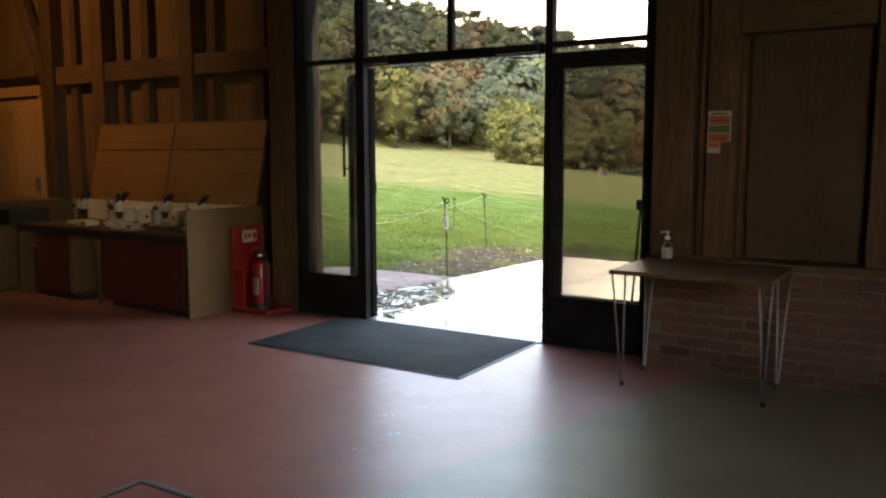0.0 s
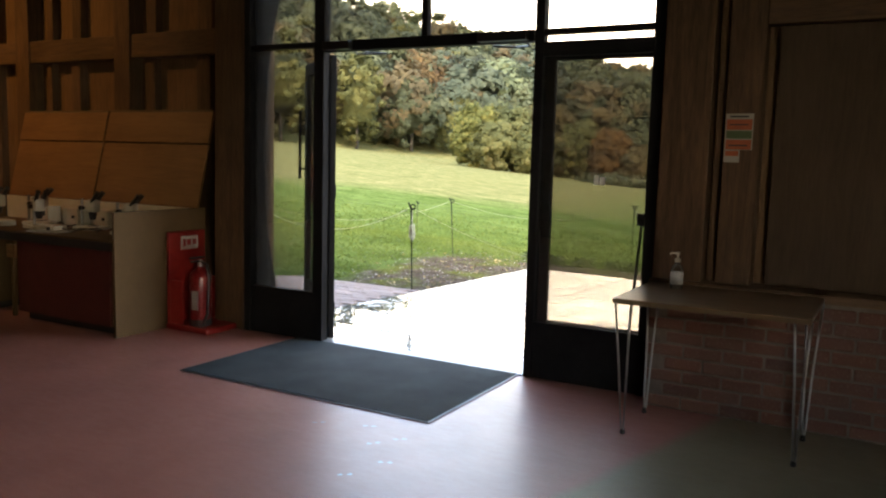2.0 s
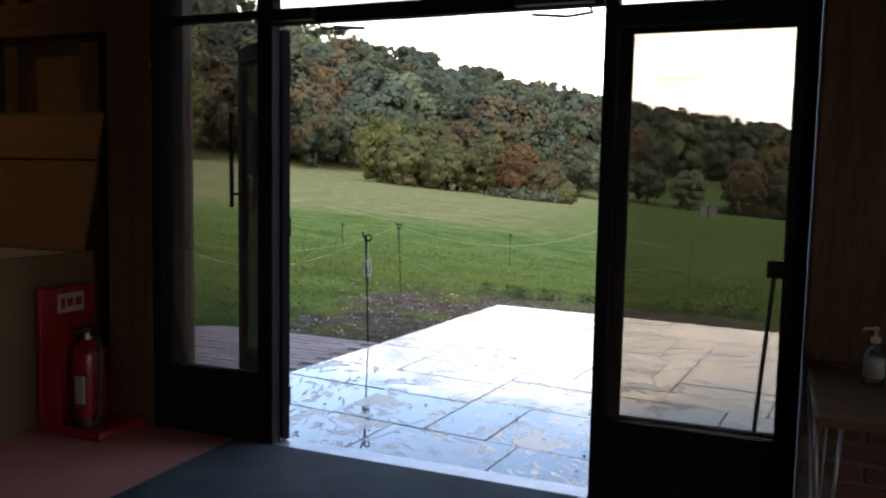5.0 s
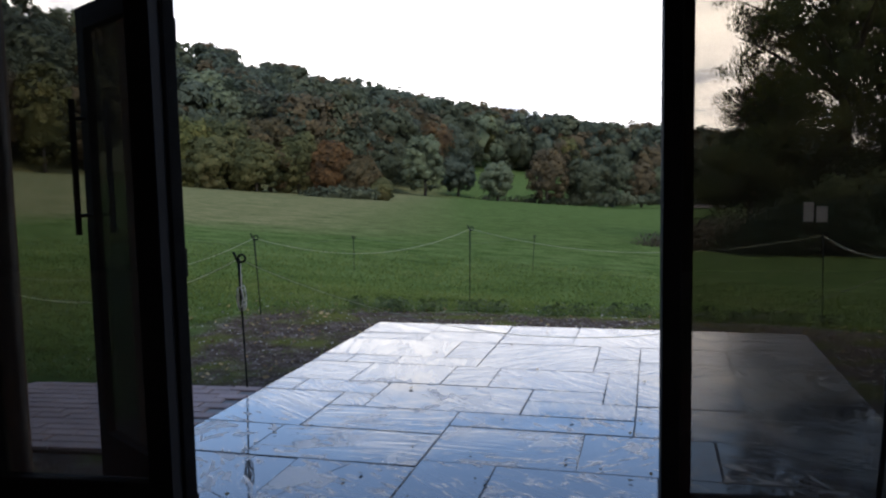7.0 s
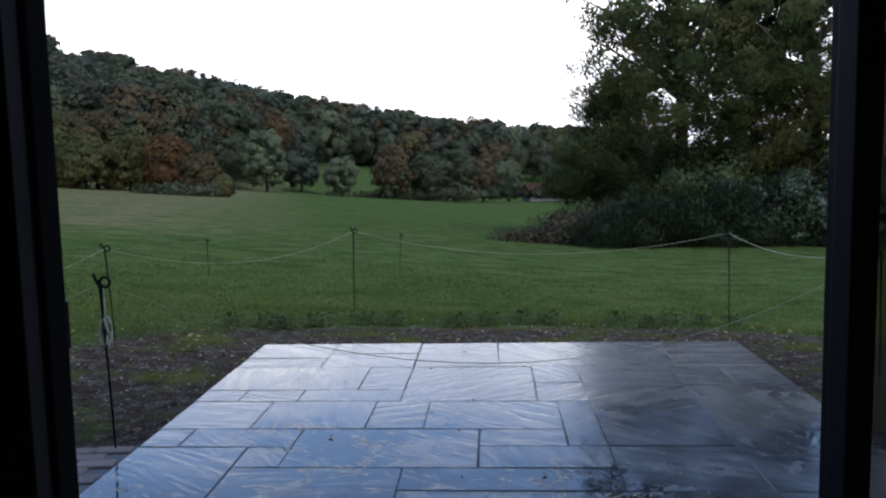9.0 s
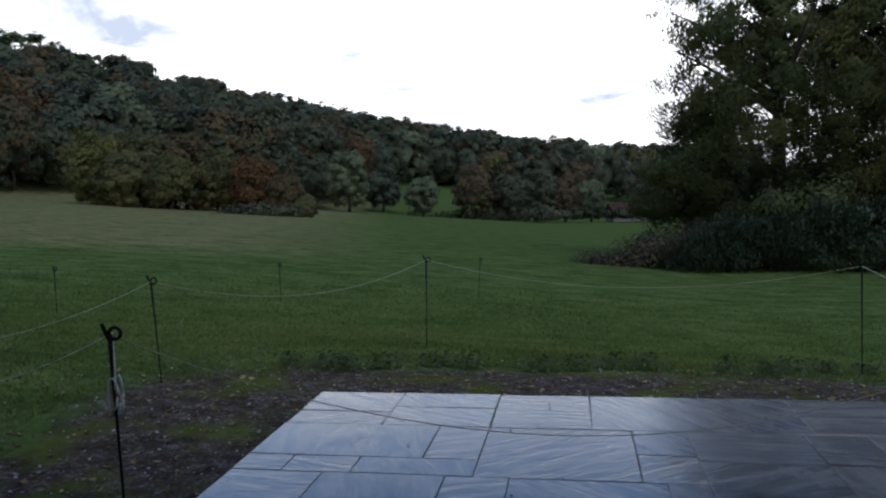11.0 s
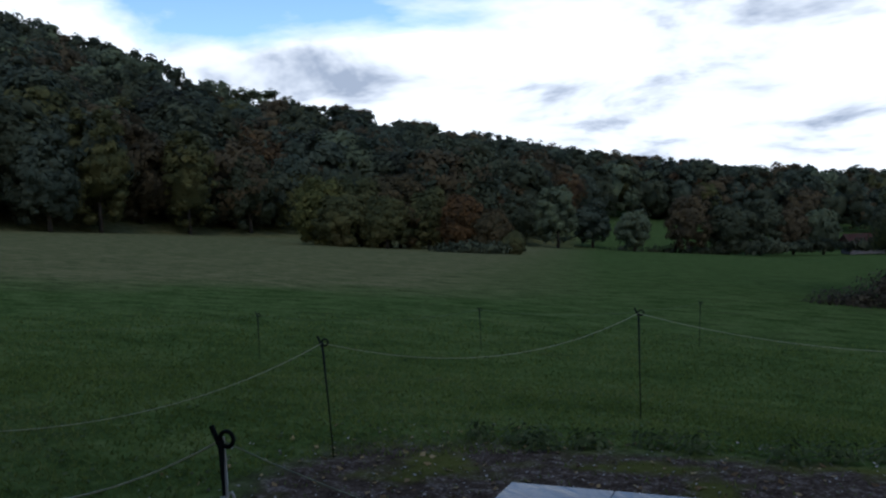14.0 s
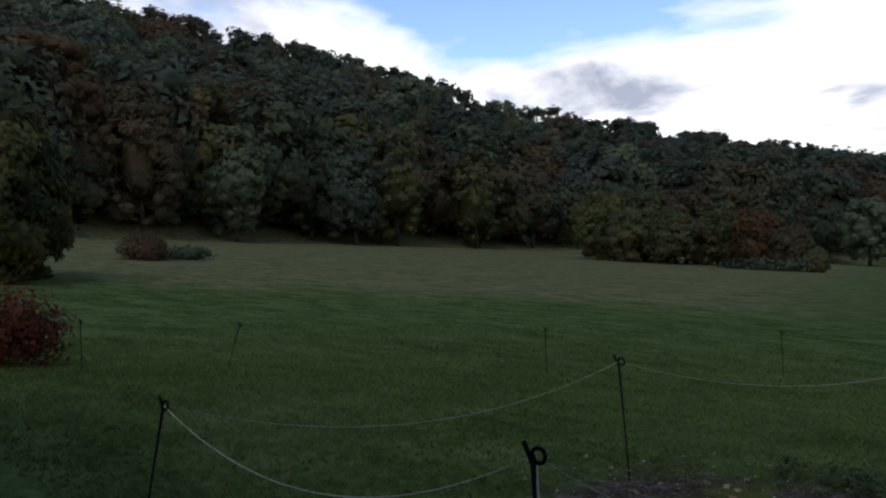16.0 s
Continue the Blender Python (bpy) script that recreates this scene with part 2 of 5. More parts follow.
def floor_material():
    n = material("two-tone vinyl floor", 0.32)
    sep = n.add("ShaderNodeSeparateXYZ")
    n.link(n.co, sep.inputs[0])
    wob = n.noise(n.co, 1.1, 2)
    # red gives way to olive-grey along a line from the wall towards the room
    side = n.math("SUBTRACT", sep.outputs[0], n.math("ADD", n.math("MULTIPLY", sep.outputs[1], 0.27), 1.34))
    f = n.math("ADD", n.math("MULTIPLY", side, 12.0), n.math("MULTIPLY", n.math("SUBTRACT", wob, 0.5), 1.2), clamp=True)
    big, fine = n.noise(n.co, 2.2, 4), n.noise(n.co, 70, 3)
    red = n.ramp(big, [(0.3, (0.30, 0.11, 0.082)), (0.7, (0.38, 0.15, 0.112))])
    grey = n.ramp(big, [(0.3, (0.18, 0.145, 0.085)), (0.7, (0.235, 0.192, 0.115))])
    col = n.mix(f, red, grey)
    col = n.mix(n.ramp(fine, [(0.55, 0.0), (0.8, 0.25)]), col, (0.08, 0.05, 0.045))
    n.link(col, n.bsdf.inputs["Base Color"])
    scuff = n.noise(n.stretch(n.co, (3, 9, 1)), 3, 6, 0.7)
    n.link(n.ramp(scuff, [(0.3, 0.36), (0.75, 0.5)]), n.bsdf.inputs["Roughness"])
    bump(n, n.math("ADD", fine, n.math("MULTIPLY", big, 0.5)), 0.06, 0.004)
    return n.m


def mat_material():
    n = material("ribbed entrance mat", 0.95, 0, 0.2)
    wave = n.add("ShaderNodeTexWave", Scale=55.0)
    n.link(n.co, wave.inputs["Vector"])
    dirt, fine = n.noise(n.co, 3, 4), n.noise(n.co, 160, 2)
    col = n.ramp(n.math("ADD", n.math("MULTIPLY", dirt, 0.6), n.math("MULTIPLY", fine, 0.4)), [(0.35, (0.018, 0.024, 0.026)), (0.7, (0.05, 0.06, 0.062))])
    n.link(col, n.bsdf.inputs["Base Color"])
    bump(n, n.math("ADD", wave.outputs["Fac"], fine), 0.6, 0.006)
    return n.m


def slab_material():
    """Wet riven sandstone: every slab splits along its own direction; water stands over the low ones."""
    n = material("wet riven sandstone", 0.1, 0, 0.32)
    rnd = n.add("ShaderNodeObjectInfo").outputs["Random"]
    geo = n.add("ShaderNodeNewGeometry").outputs["Position"]
    turn = n.add("ShaderNodeVectorRotate")
    turn.rotation_type = "Z_AXIS"
    n.link(geo, turn.inputs["Vector"])
    n.link(n.math("ADD", n.math("MULTIPLY", rnd, 2.2), -0.7), turn.inputs["Angle"])
    lift = n.add("ShaderNodeCombineXYZ")
    n.link(n.math("MULTIPLY", rnd, 31.0), lift.inputs[2])
    own = n.add("ShaderNodeVectorMath")
    own.operation = "ADD"
    n.link(turn.outputs[0], own.inputs[0])
    n.link(lift.outputs[0], own.inputs[1])
    grain = n.stretch(own.outputs[0], (0.8, 4.2, 1.0))
    riven = n.noise(grain, 2.3, 6, 0.55, 1.1)
    ridge = n.noise(grain, 6.5, 4, 0.5, 0.7)
    patch = n.noise(own.outputs[0], 3.2, 7, 0.62, 0.9)
    fine, pool = n.noise(geo, 45, 5, 0.6), n.noise(geo, 0.9, 3)
    tone = n.ramp(rnd, [(0.0, (0.080, 0.070, 0.060)), (0.35, (0.115, 0.102, 0.088)), (0.7, (0.085, 0.084, 0.084)), (1.0, (0.135, 0.108, 0.082))])
    col = n.mix(n.ramp(riven, [(0.44, 0.0), (0.62, 0.6)]), tone, (0.19, 0.165, 0.135))
    flake = n.ramp(patch, [(0.575, 0.0), (0.59, 1.0)])
    col = n.mix(n.math("MULTIPLY", flake, 0.6), col, (0.16, 0.14, 0.115))
    col = n.mix(n.ramp(fine, [(0.5, 0.0), (0.8, 0.4)]), col, (0.05, 0.045, 0.04))
    sep = n.add("ShaderNodeSeparateXYZ")
    n.link(geo, sep.inputs[0])
    # water stands in the hollow by the threshold and runs off further out
    level = n.math("ADD", pool, n.math("MULTIPLY", n.math("SUBTRACT", 2.5, sep.outputs[1]), 0.13))
    wet = n.ramp(level, [(0.42, 0.0), (0.60, 1.0)])
    soaked = n.mix(1.0, col, (0.42, 0.42, 0.44), "MULTIPLY")
    n.link(n.mix(n.math("MULTIPLY", wet, n.math("SUBTRACT", 1.0, flake)), col, soaked), n.bsdf.inputs["Base Color"])
    crest = n.ramp(ridge, [(0.57, 0.0), (0.62, 1.0)])
    proud = n.math("MAXIMUM", flake, n.math("MULTIPLY", crest, n.ramp(patch, [(0.44, 0.0), (0.50, 1.0)])))
    rough_dry = n.math("ADD", n.math("MULTIPLY", n.ramp(riven, [(0.40, 0.0), (0.70, 1.0)]), 0.13), 0.12)
    rough_wet = n.math("ADD", n.math("MULTIPLY", proud, 0.30), 0.02)
    mixr = n.add("ShaderNodeMix")
    n.link(wet, mixr.inputs[0])
    n.link(rough_dry, mixr.inputs[2])
    n.link(rough_wet, mixr.inputs[3])
    n.link(mixr.outputs[0], n.bsdf.inputs["Roughness"])
    steps = n.ramp(riven, [(0.36, 0.0), (0.43, 0.28), (0.46, 0.34), (0.55, 0.66), (0.575, 0.74), (0.68, 1.0)])
    lay = n.math("ADD", n.math("ADD", n.math("MULTIPLY", steps, 0.75), n.math("MULTIPLY", ridge, 0.42)), n.math("MULTIPLY", fine, 0.05))
    mixh = n.add("ShaderNodeMix")
    n.link(wet, mixh.inputs[0])
    n.link(lay, mixh.inputs[2])
    n.link(n.math("MULTIPLY", proud, n.math("ADD", n.math("MULTIPLY", fine, 0.3), 0.45)), mixh.inputs[3])
    bump(n, mixh.outputs[0], 0.20, 0.010)
    return n.m


def brick_material(name, cols, rough=0.85):
    n = material(name, rough)
    info = n.add("ShaderNodeObjectInfo")
    geo = n.add("ShaderNodeNewGeometry").outputs["Position"]
    grit, stain = n.noise(geo, 90, 4), n.noise(geo, 5, 4)
    col = n.ramp(info.outputs["Random"], [(i / (len(cols) - 1), c) for i, c in enumerate(cols)])
    col = n.mix(n.ramp(stain, [(0.4, 0.0), (0.75, 0.5)]), col, (0.09, 0.06, 0.05))
    col = n.mix(n.ramp(grit, [(0.55, 0.0), (0.8, 0.3)]), col, (0.32, 0.25, 0.20))
    n.link(col, n.bsdf.inputs["Base Color"])
    bump(n, n.math("ADD", grit, stain), 0.5, 0.006)
    return n.m


def ground_material():
    """Meadow: mown green near by, longer straw-coloured grass further out, trodden earth by the paving."""
    n = material("meadow and earth", 1.0, 0, 0.0)
    sep = n.add("ShaderNodeSeparateXYZ")
    n.link(n.co, sep.inputs[0])
    x, y = sep.outputs[0], sep.outputs[1]
    mid, fine, grit = n.noise(n.co, 0.7, 5), n.noise(n.co, 9, 5, 0.7), n.noise(n.co, 38, 4, 0.7)
    tuft = n.noise(n.stretch(n.co, (1, 1.7, 1)), 0.9, 9, 0.72)
    f = n.math("ADD", n.math("MULTIPLY", tuft, 0.55), n.math("MULTIPLY", fine, 0.45))
    green = n.ramp(f, [(0.39, (0.021, 0.033, 0.009)), (0.5, (0.046, 0.069, 0.018)), (0.61, (0.086, 0.106, 0.034))])
    straw = n.ramp(f, [(0.42, (0.054, 0.060, 0.023)), (0.5, (0.104, 0.094, 0.040)), (0.60, (0.155, 0.132, 0.062))])
    # the meadow beyond the mown lawn lies up the slope on the left
    left = n.math("MULTIPLY", n.math("SUBTRACT", n.math("MULTIPLY", x, -1.0), n.math("MULTIPLY", y, 0.14)), 0.11, clamp=True)
    away = n.math("SQRT", n.math("ADD", n.math("MULTIPLY", x, x), n.math("MULTIPLY", y, y)))
    out = n.math("ADD", n.math("MULTIPLY", n.math("SUBTRACT", away, 26.0), 0.16), n.math("MULTIPLY", n.math("SUBTRACT", n.noise(n.co, 0.25, 4), 0.5), 2.2), clamp=True)
    col = n.mix(n.math("MULTIPLY", n.math("MULTIPLY", left, out), 0.85), green, straw)
    col = n.mix(n.ramp(mid, [(0.5, 0.0), (0.72, 0.35)]), col, (0.060, 0.070, 0.024))
    earth = n.ramp(n.math("ADD", n.math("MULTIPLY", fine, 0.5), n.math("MULTIPLY", grit, 0.5)), [(0.36, (0.014, 0.010, 0.007)), (0.52, (0.052, 0.039, 0.029)), (0.66, (0.17, 0.145, 0.12))])
    moss = n.ramp(f, [(0.3, (0.030, 0.034, 0.009)), (0.7, (0.085, 0.088, 0.020))])
    bare = n.mix(n.ramp(n.noise(n.co, 1.5, 4), [(0.48, 0.0), (0.62, 0.9)]), earth, moss)
    # earth lies within about a metre and a half of the paving
    dx = n.math("MAXIMUM", n.math("SUBTRACT", n.math("ABSOLUTE", n.math("ADD", x, 0.35)), 2.3), 0.0)
    dy = n.math("MAXIMUM", n.math("SUBTRACT", y, 5.1), 0.0)
    dist = n.math("SQRT", n.math("ADD", n.math("MULTIPLY", dx, dx), n.math("MULTIPLY", dy, dy)))
    rag = n.math("ADD", dist, n.math("MULTIPLY", n.math("SUBTRACT", mid, 0.5), 1.7))
    col = n.mix(n.ramp(n.math("MULTIPLY", rag, 0.5), [(0.48, 1.0), (0.66, 0.0)]), col, bare)
    n.link(col, n.bsdf.inputs["Base Color"])
    bump(n, n.math("ADD", n.math("MULTIPLY", f, 1.0), n.math("MULTIPLY", grit, 0.3)), 0.8, 0.05)
    return n.m


def glass_material(name, tint, dirt_amount):
    m = bpy.data.materials.new(name)
    m.use_nodes = True
    n = Nodes(m.node_tree)
    co = n.add("ShaderNodeTexCoord").outputs["Object"]
    clear = n.add("ShaderNodeBsdfTransparent", Color=(*tint, 1))
    gloss = n.add("ShaderNodeBsdfGlossy", Roughness=0.01)
    fres = n.add("ShaderNodeFresnel", IOR=1.5)
    mix = n.add("ShaderNodeMixShader")
    n.link(fres.outputs[0], mix.inputs[0])
    n.link(clear.outputs[0], mix.inputs[1])
    n.link(gloss.outputs[0], mix.inputs[2])
    dust = n.add("ShaderNodeBsdfDiffuse", Color=(0.5, 0.5, 0.48, 1))
    spots = n.math("MULTIPLY", n.ramp(n.noise(co, 26, 6, 0.75), [(0.6, 0.0), (0.75, 1.0)]), n.ramp(n.noise(co, 2.2, 3), [(0.45, 0.0), (0.7, 1.0)]))
    film = n.math("ADD", n.math("MULTIPLY", spots, dirt_amount), dirt_amount * 0.22)
    over = n.add("ShaderNodeMixShader")
    n.link(film, over.inputs[0])
    n.link(mix.outputs[0], over.inputs[1])
    n.link(dust.outputs[0], over.inputs[2])
    out = n.add("ShaderNodeOutputMaterial")
    n.link(over.outputs[0], out.inputs[0])
    return m


FLOOR = floor_material()
MATTING = mat_material()
SLAB = slab_material()
BRICK = brick_material("old red brick", [(0.075, 0.030, 0.018), (0.125, 0.045, 0.026), (0.10, 0.042, 0.028), (0.15, 0.062, 0.036)])
PAVER = brick_material("damp paving brick", [(0.17, 0.105, 0.082), (0.22, 0.145, 0.115), (0.19, 0.122, 0.096), (0.26, 0.175, 0.14)], 0.88)
GROUND = ground_material()
GLASS = glass_material("tinted door glass", (0.76, 0.74, 0.71), 0.05)
CLEAR_PLASTIC = glass_material("clear bottle plastic", (0.85, 0.88, 0.88), 0.12)

# ---- mesh helpers ----


def part(name, bm, mat, parent=None, label="", smooth=False):
    """Links a bmesh as one mesh object under a thing or a part."""
    mesh = bpy.data.meshes.new(name)
    bm.to_mesh(mesh)
    bm.free()
    if smooth:
        mesh.shade_smooth()
    mesh.materials.append(mat)
    ob = new(name, mesh)
    if parent is not None:
        ob.parent = parent
    if label:
        ob["label"] = label
    return ob


def thing(name, label, category, at=(0, 0, 0), rz=0, group="", kind=""):
    ob = new(name)
    ob.empty_display_size = 0.1
    ob.matrix_basis = pose(*at, 0, 0, rz)
    return tagged(ob, label, category, group, kind)


def box(bm, x0, y0, z0, x1, y1, z1, bevel=0.0):
    g = bmesh.ops.create_cube(bm, size=1.0)["verts"]
    for v in g:
        v.co = Vector((x0 + (v.co.x + 0.5) * (x1 - x0), y0 + (v.co.y + 0.5) * (y1 - y0), z0 + (v.co.z + 0.5) * (z1 - z0)))
    if bevel:
        edges = list({e for v in g for e in v.link_edges})
        bmesh.ops.bevel(bm, geom=edges, offset=bevel, segments=2, profile=0.6, affect="EDGES")
    return bm


def boxes(rows, bevel=0.003):
    bm = bmesh.new()
    for r in rows:
        box(bm, *r, bevel)
    return bm


def tube(points, radius, sides=8, ends=True):
    """A round bar along a line of points; radius may be one number or one per point."""
    bm = bmesh.new()
    pts = [Vector(p) for p in points]
    rr = radius if isinstance(radius, (list, tuple)) else [radius] * len(pts)
    rings = []
    ref = Vector((0, 0, 1))
    for i, p in enumerate(pts):
        d = (pts[min(i + 1, len(pts) - 1)] - pts[max(i - 1, 0)]).normalized()
        if abs(d.dot(ref)) > 0.95:
            ref = Vector((1, 0, 0)) if abs(d.x) < 0.9 else Vector((0, 1, 0))
        a = d.cross(ref).normalized()
        b = d.cross(a)
        rings.append([bm.verts.new(p + (a * math.cos(k * 2 * math.pi / sides) + b * math.sin(k * 2 * math.pi / sides)) * rr[i]) for k in range(sides)])
    for r0, r1 in zip(rings, rings[1:]):
        for k in range(sides):
            bm.faces.new((r0[k], r0[(k + 1) % sides], r1[(k + 1) % sides], r1[k]))
    if ends:
        bm.faces.new(rings[0][::-1])
        bm.faces.new(rings[-1])
    bmesh.ops.recalc_face_normals(bm, faces=bm.faces)
    return bm


def lathe(profile, sides=20):
    """A turned body round z from (radius, height) pairs."""
    bm = bmesh.new()
    rings = []
    for r, z in profile:
        rings.append([bm.verts.new((max(r, 0.0005) * math.cos(k * 2 * math.pi / sides), max(r, 0.0005) * math.sin(k * 2 * math.pi / sides), z)) for k in range(sides)])
    for r0, r1 in zip(rings, rings[1:]):
        for k in range(sides):
            bm.faces.new((r0[k], r0[(k + 1) % sides], r1[(k + 1) % sides], r1[k]))
    bm.faces.new(rings[0][::-1])
    bm.faces.new(rings[-1])
    return bm


def moved(bm, m):
    bmesh.ops.transform(bm, matrix=m, verts=bm.verts)
    return bm


def mesh_from(name, verts, faces, mat):
    mesh = bpy.data.meshes.new(name)
    mesh.from_pydata([tuple(v) for v in verts], [], faces)
    mesh.materials.append(mat)
    return mesh


def quads_mesh(name, centres, normals, sizes, mat, rng, aspect=1.0):
    """Many leaf-like four-cornered blades as one mesh, each folded a little along its middle."""
    c, nrm = np.asarray(centres, float), np.asarray(normals, float)
    k = len(c)
    nrm = nrm / np.maximum(np.linalg.norm(nrm, axis=1, keepdims=True), 1e-6)
    r = rng.normal(size=(k, 3))
    a = np.cross(nrm, r)
    a /= np.maximum(np.linalg.norm(a, axis=1, keepdims=True), 1e-6)
    b = np.cross(nrm, a)
    s = np.asarray(sizes, float)[:, None]
    tip, side = a * s, b * s * 0.55 * aspect
    lift = nrm * s * 0.18
    v = np.empty((k, 4, 3))
    v[:, 0], v[:, 1], v[:, 2], v[:, 3] = c - tip, c + side - lift, c + tip, c - side - lift
    mesh = bpy.data.meshes.new(name)
    mesh.vertices.add(4 * k)
    mesh.vertices.foreach_set("co", v.reshape(-1))
    mesh.loops.add(4 * k)
    mesh.loops.foreach_set("vertex_index", np.arange(4 * k, dtype=np.int32))
    mesh.polygons.add(k)
    mesh.polygons.foreach_set("loop_start", np.arange(0, 4 * k, 4, dtype=np.int32))
    mesh.update(calc_edges=True)
    mesh.materials.append(mat)
    return mesh

# ---- ground and hills ----
AZ = [-60, -25, -10.4, -5.7, -0.5, 8.8, 18, 25, 33, 39, 45, 53, 58, 68, 80, 110]      # degrees left of straight ahead
RIDGE_EL = [2.0, 2.0, 2.1, 2.5, 3.2, 4.8, 6.9, 8.5, 10.1, 12.2, 14.2, 15.7, 16.7, 18.5, 19.5, 19.5]
RIDGE_R = [700, 700, 650, 620, 560, 470, 390, 340, 300, 280, 260, 240, 230, 215, 200, 200]
EDGE_R = [170, 170, 170, 165, 160, 150, 140, 132, 128, 122, 112, 100, 92, 84, 80, 80]
TREE_H = 16.0


def smooth(a, b, v):
    t = np.clip((v - a) / (b - a), 0, 1)
    return t * t * (3 - 2 * t)


def height(x, y):
    """The lie of the land: level by the barn, a dip in the lawn, a meadow that climbs to the left, wooded hills behind."""
    x, y = np.asarray(x, float), np.asarray(y, float)
    r = np.hypot(x, y)
    az = np.degrees(np.arctan2(-x, y))
    plane = -0.0837 * x - 0.0313 * y
    plane = np.where(x > 6, -0.0837 * 6 - 0.0313 * y - 0.02 * (x - 6), plane)
    out = smooth(5.5, 13.0, np.hypot(np.maximum(np.abs(x + 0.3) - 2.5, 0), np.maximum(y, 0)))
    near = -0.085 + plane * smooth(3.5, 11.0, r) - 0.58 * out
    re, rr = np.interp(az, AZ, EDGE_R), np.interp(az, AZ, RIDGE_R)
    top = rr * np.tan(np.radians(np.interp(az, AZ, RIDGE_EL))) + 1.6 - TREE_H * 0.97
    t = np.clip((r - re) / (rr - re), 0, 1.25)
    base = -0.0837 * (-np.sin(np.radians(az)) * re) - 0.0313 * np.cos(np.radians(az)) * re - 0.66
    rise = np.minimum(t, 1.0) ** 1.05
    hill = base + (top - base) * rise - np.maximum(t - 1, 0) * 60
    behind = (y < -2) & (r > 15)
    z = np.where(r > re, hill, near)
    wave = 0.05 * np.sin(x * 0.31 + 1.3) * np.sin(y * 0.27) * smooth(9, 30, r)
    return np.where(behind, np.minimum(z, 0.5), z) + wave


def ground_sheet():
    radii = np.concatenate([np.linspace(0, 12, 41)[1:], 12 * (1500 / 12) ** np.linspace(0, 1, 110)[1:]])
    spokes = 256
    ang = np.arange(spokes) * 2 * math.pi / spokes
    verts, faces = [(0, 3.0, -0.09)], []
    for r in radii:
        for a in ang:
            x, y = r * math.sin(a), 3.0 + r * math.cos(a)
            verts.append((x, y, 0.0))
    v = np.array(verts)
    v[:, 2] = height(v[:, 0], v[:, 1])
    fade = smooth(900, 1400, np.hypot(v[:, 0], v[:, 1]))
    v[:, 2] = v[:, 2] * (1 - fade) - 20 * fade
    inside = (v[:, 0] > -10.2) & (v[:, 0] < 6.2) & (v[:, 1] < 0.6) & (v[:, 1] > -10.5)
    v[inside, 2] = np.minimum(v[inside, 2], -0.12)
    for k in range(spokes):
        faces.append((0, 1 + k, 1 + (k + 1) % spokes))
    for i in range(len(radii) - 1):
        o, p = 1 + i * spokes, 1 + (i + 1) * spokes
        for k in range(spokes):
            q = (k + 1) % spokes
            faces.append((o + k, p + k, p + q, o + q))
    mesh = mesh_from("ground", v, faces, GROUND)
    mesh.flip_normals()
    mesh.shade_smooth()
    return tagged(new("ground", mesh), "green mown meadow with straw-coloured slope and bare earth by the paving", "ground", kind="structure")


ground_sheet()

# ---- barn: floor, walls, ceiling ----
X0, X1, Y0, ROOM_H = -9.0, 5.0, -9.0, 4.6
tagged(part("floor", boxes([(X0 - 0.3, Y0 - 0.3, -0.10, X1 + 0.3, 0.06, 0.0)], 0), FLOOR), "smooth dull red vinyl floor with an olive-grey part", "floor", kind="structure")
tagged(part("ceiling", boxes([(X0 - 0.3, Y0 - 0.3, ROOM_H, X1 + 0.3, 0.6, ROOM_H + 0.15)], 0), ROOF_BOARD), "dark boarded ceiling", "ceiling", kind="structure")
tagged(part("wall_west", boxes([(X0 - 0.3, Y0, 0, X0, 0.6, ROOM_H)], 0), BOARDING), "dark boarded barn wall", "wall", kind="structure")
tagged(part("wall_south", boxes([(X0 - 0.3, Y0 - 0.3, 0, X1 + 0.3, Y0, ROOM_H)], 0), BOARDING), "dark boarded barn wall", "wall", kind="structure")
# opening and window added in this unseen wall to brighten the room
tagged(part("wall_east", boxes([(X1, Y0, 0, X1 + 0.3, -8.0, ROOM_H), (X1, -4.6, 0, X1 + 0.3, 0.6, ROOM_H), (X1, -8.0, 0, X1 + 0.3, -4.6, 1.2), (X1, -8.0, 3.2, X1 + 0.3, -4.6, ROOM_H)], 0), BOARDING), "dark boarded barn wall with an added wide opening", "wall", kind="structure")
fill_window = tagged(thing("window_2", "added unseen timber window that brightens the room", "window", (X1, -6.3, 0)), kind="structure")
for k in range(4):
    part("frame_bar", boxes([(0.12, -1.7 + k * 1.113, 1.2, 0.20, -1.64 + k * 1.113, 3.2)], 0.005), OAK_DARK, fill_window)
# area lamp added in the opening as fill light for the room
fill_lamp = new("room_fill_lamp", bpy.data.lights.new("room_fill_lamp", "AREA"))
fill_lamp.data.shape, fill_lamp.data.size, fill_lamp.data.size_y, fill_lamp.data.energy, fill_lamp.data.color = "RECTANGLE", 3.3, 1.9, 1.05, (1.0, 0.82, 0.58)
fill_lamp.matrix_world = look((X1 + 0.25, -6.3, 2.2), (0, -6.3, 2.2))

wall_l = tagged(part("wall_north", boxes([(X0, 0.36, 0, -2.60, 0.5, ROOM_H), (-2.735, 0.255, 0, -2.61, 0.355, ROOM_H)], 0), BOARDING), "old timber-framed barn wall with boarded infill", "wall", kind="structure")
wall_r = tagged(part("wall_north_east", boxes([(0.87, 0.02, 0, X1, 0.5, ROOM_H)], 0), BOARDING), "old timber-framed barn wall above a brick plinth", "wall", kind="structure")
part("lintel", boxes([(-2.43, -0.1, 4.1, 0.87, 0.3, ROOM_H)], 0.01), OAK_RAIL, wall_l)
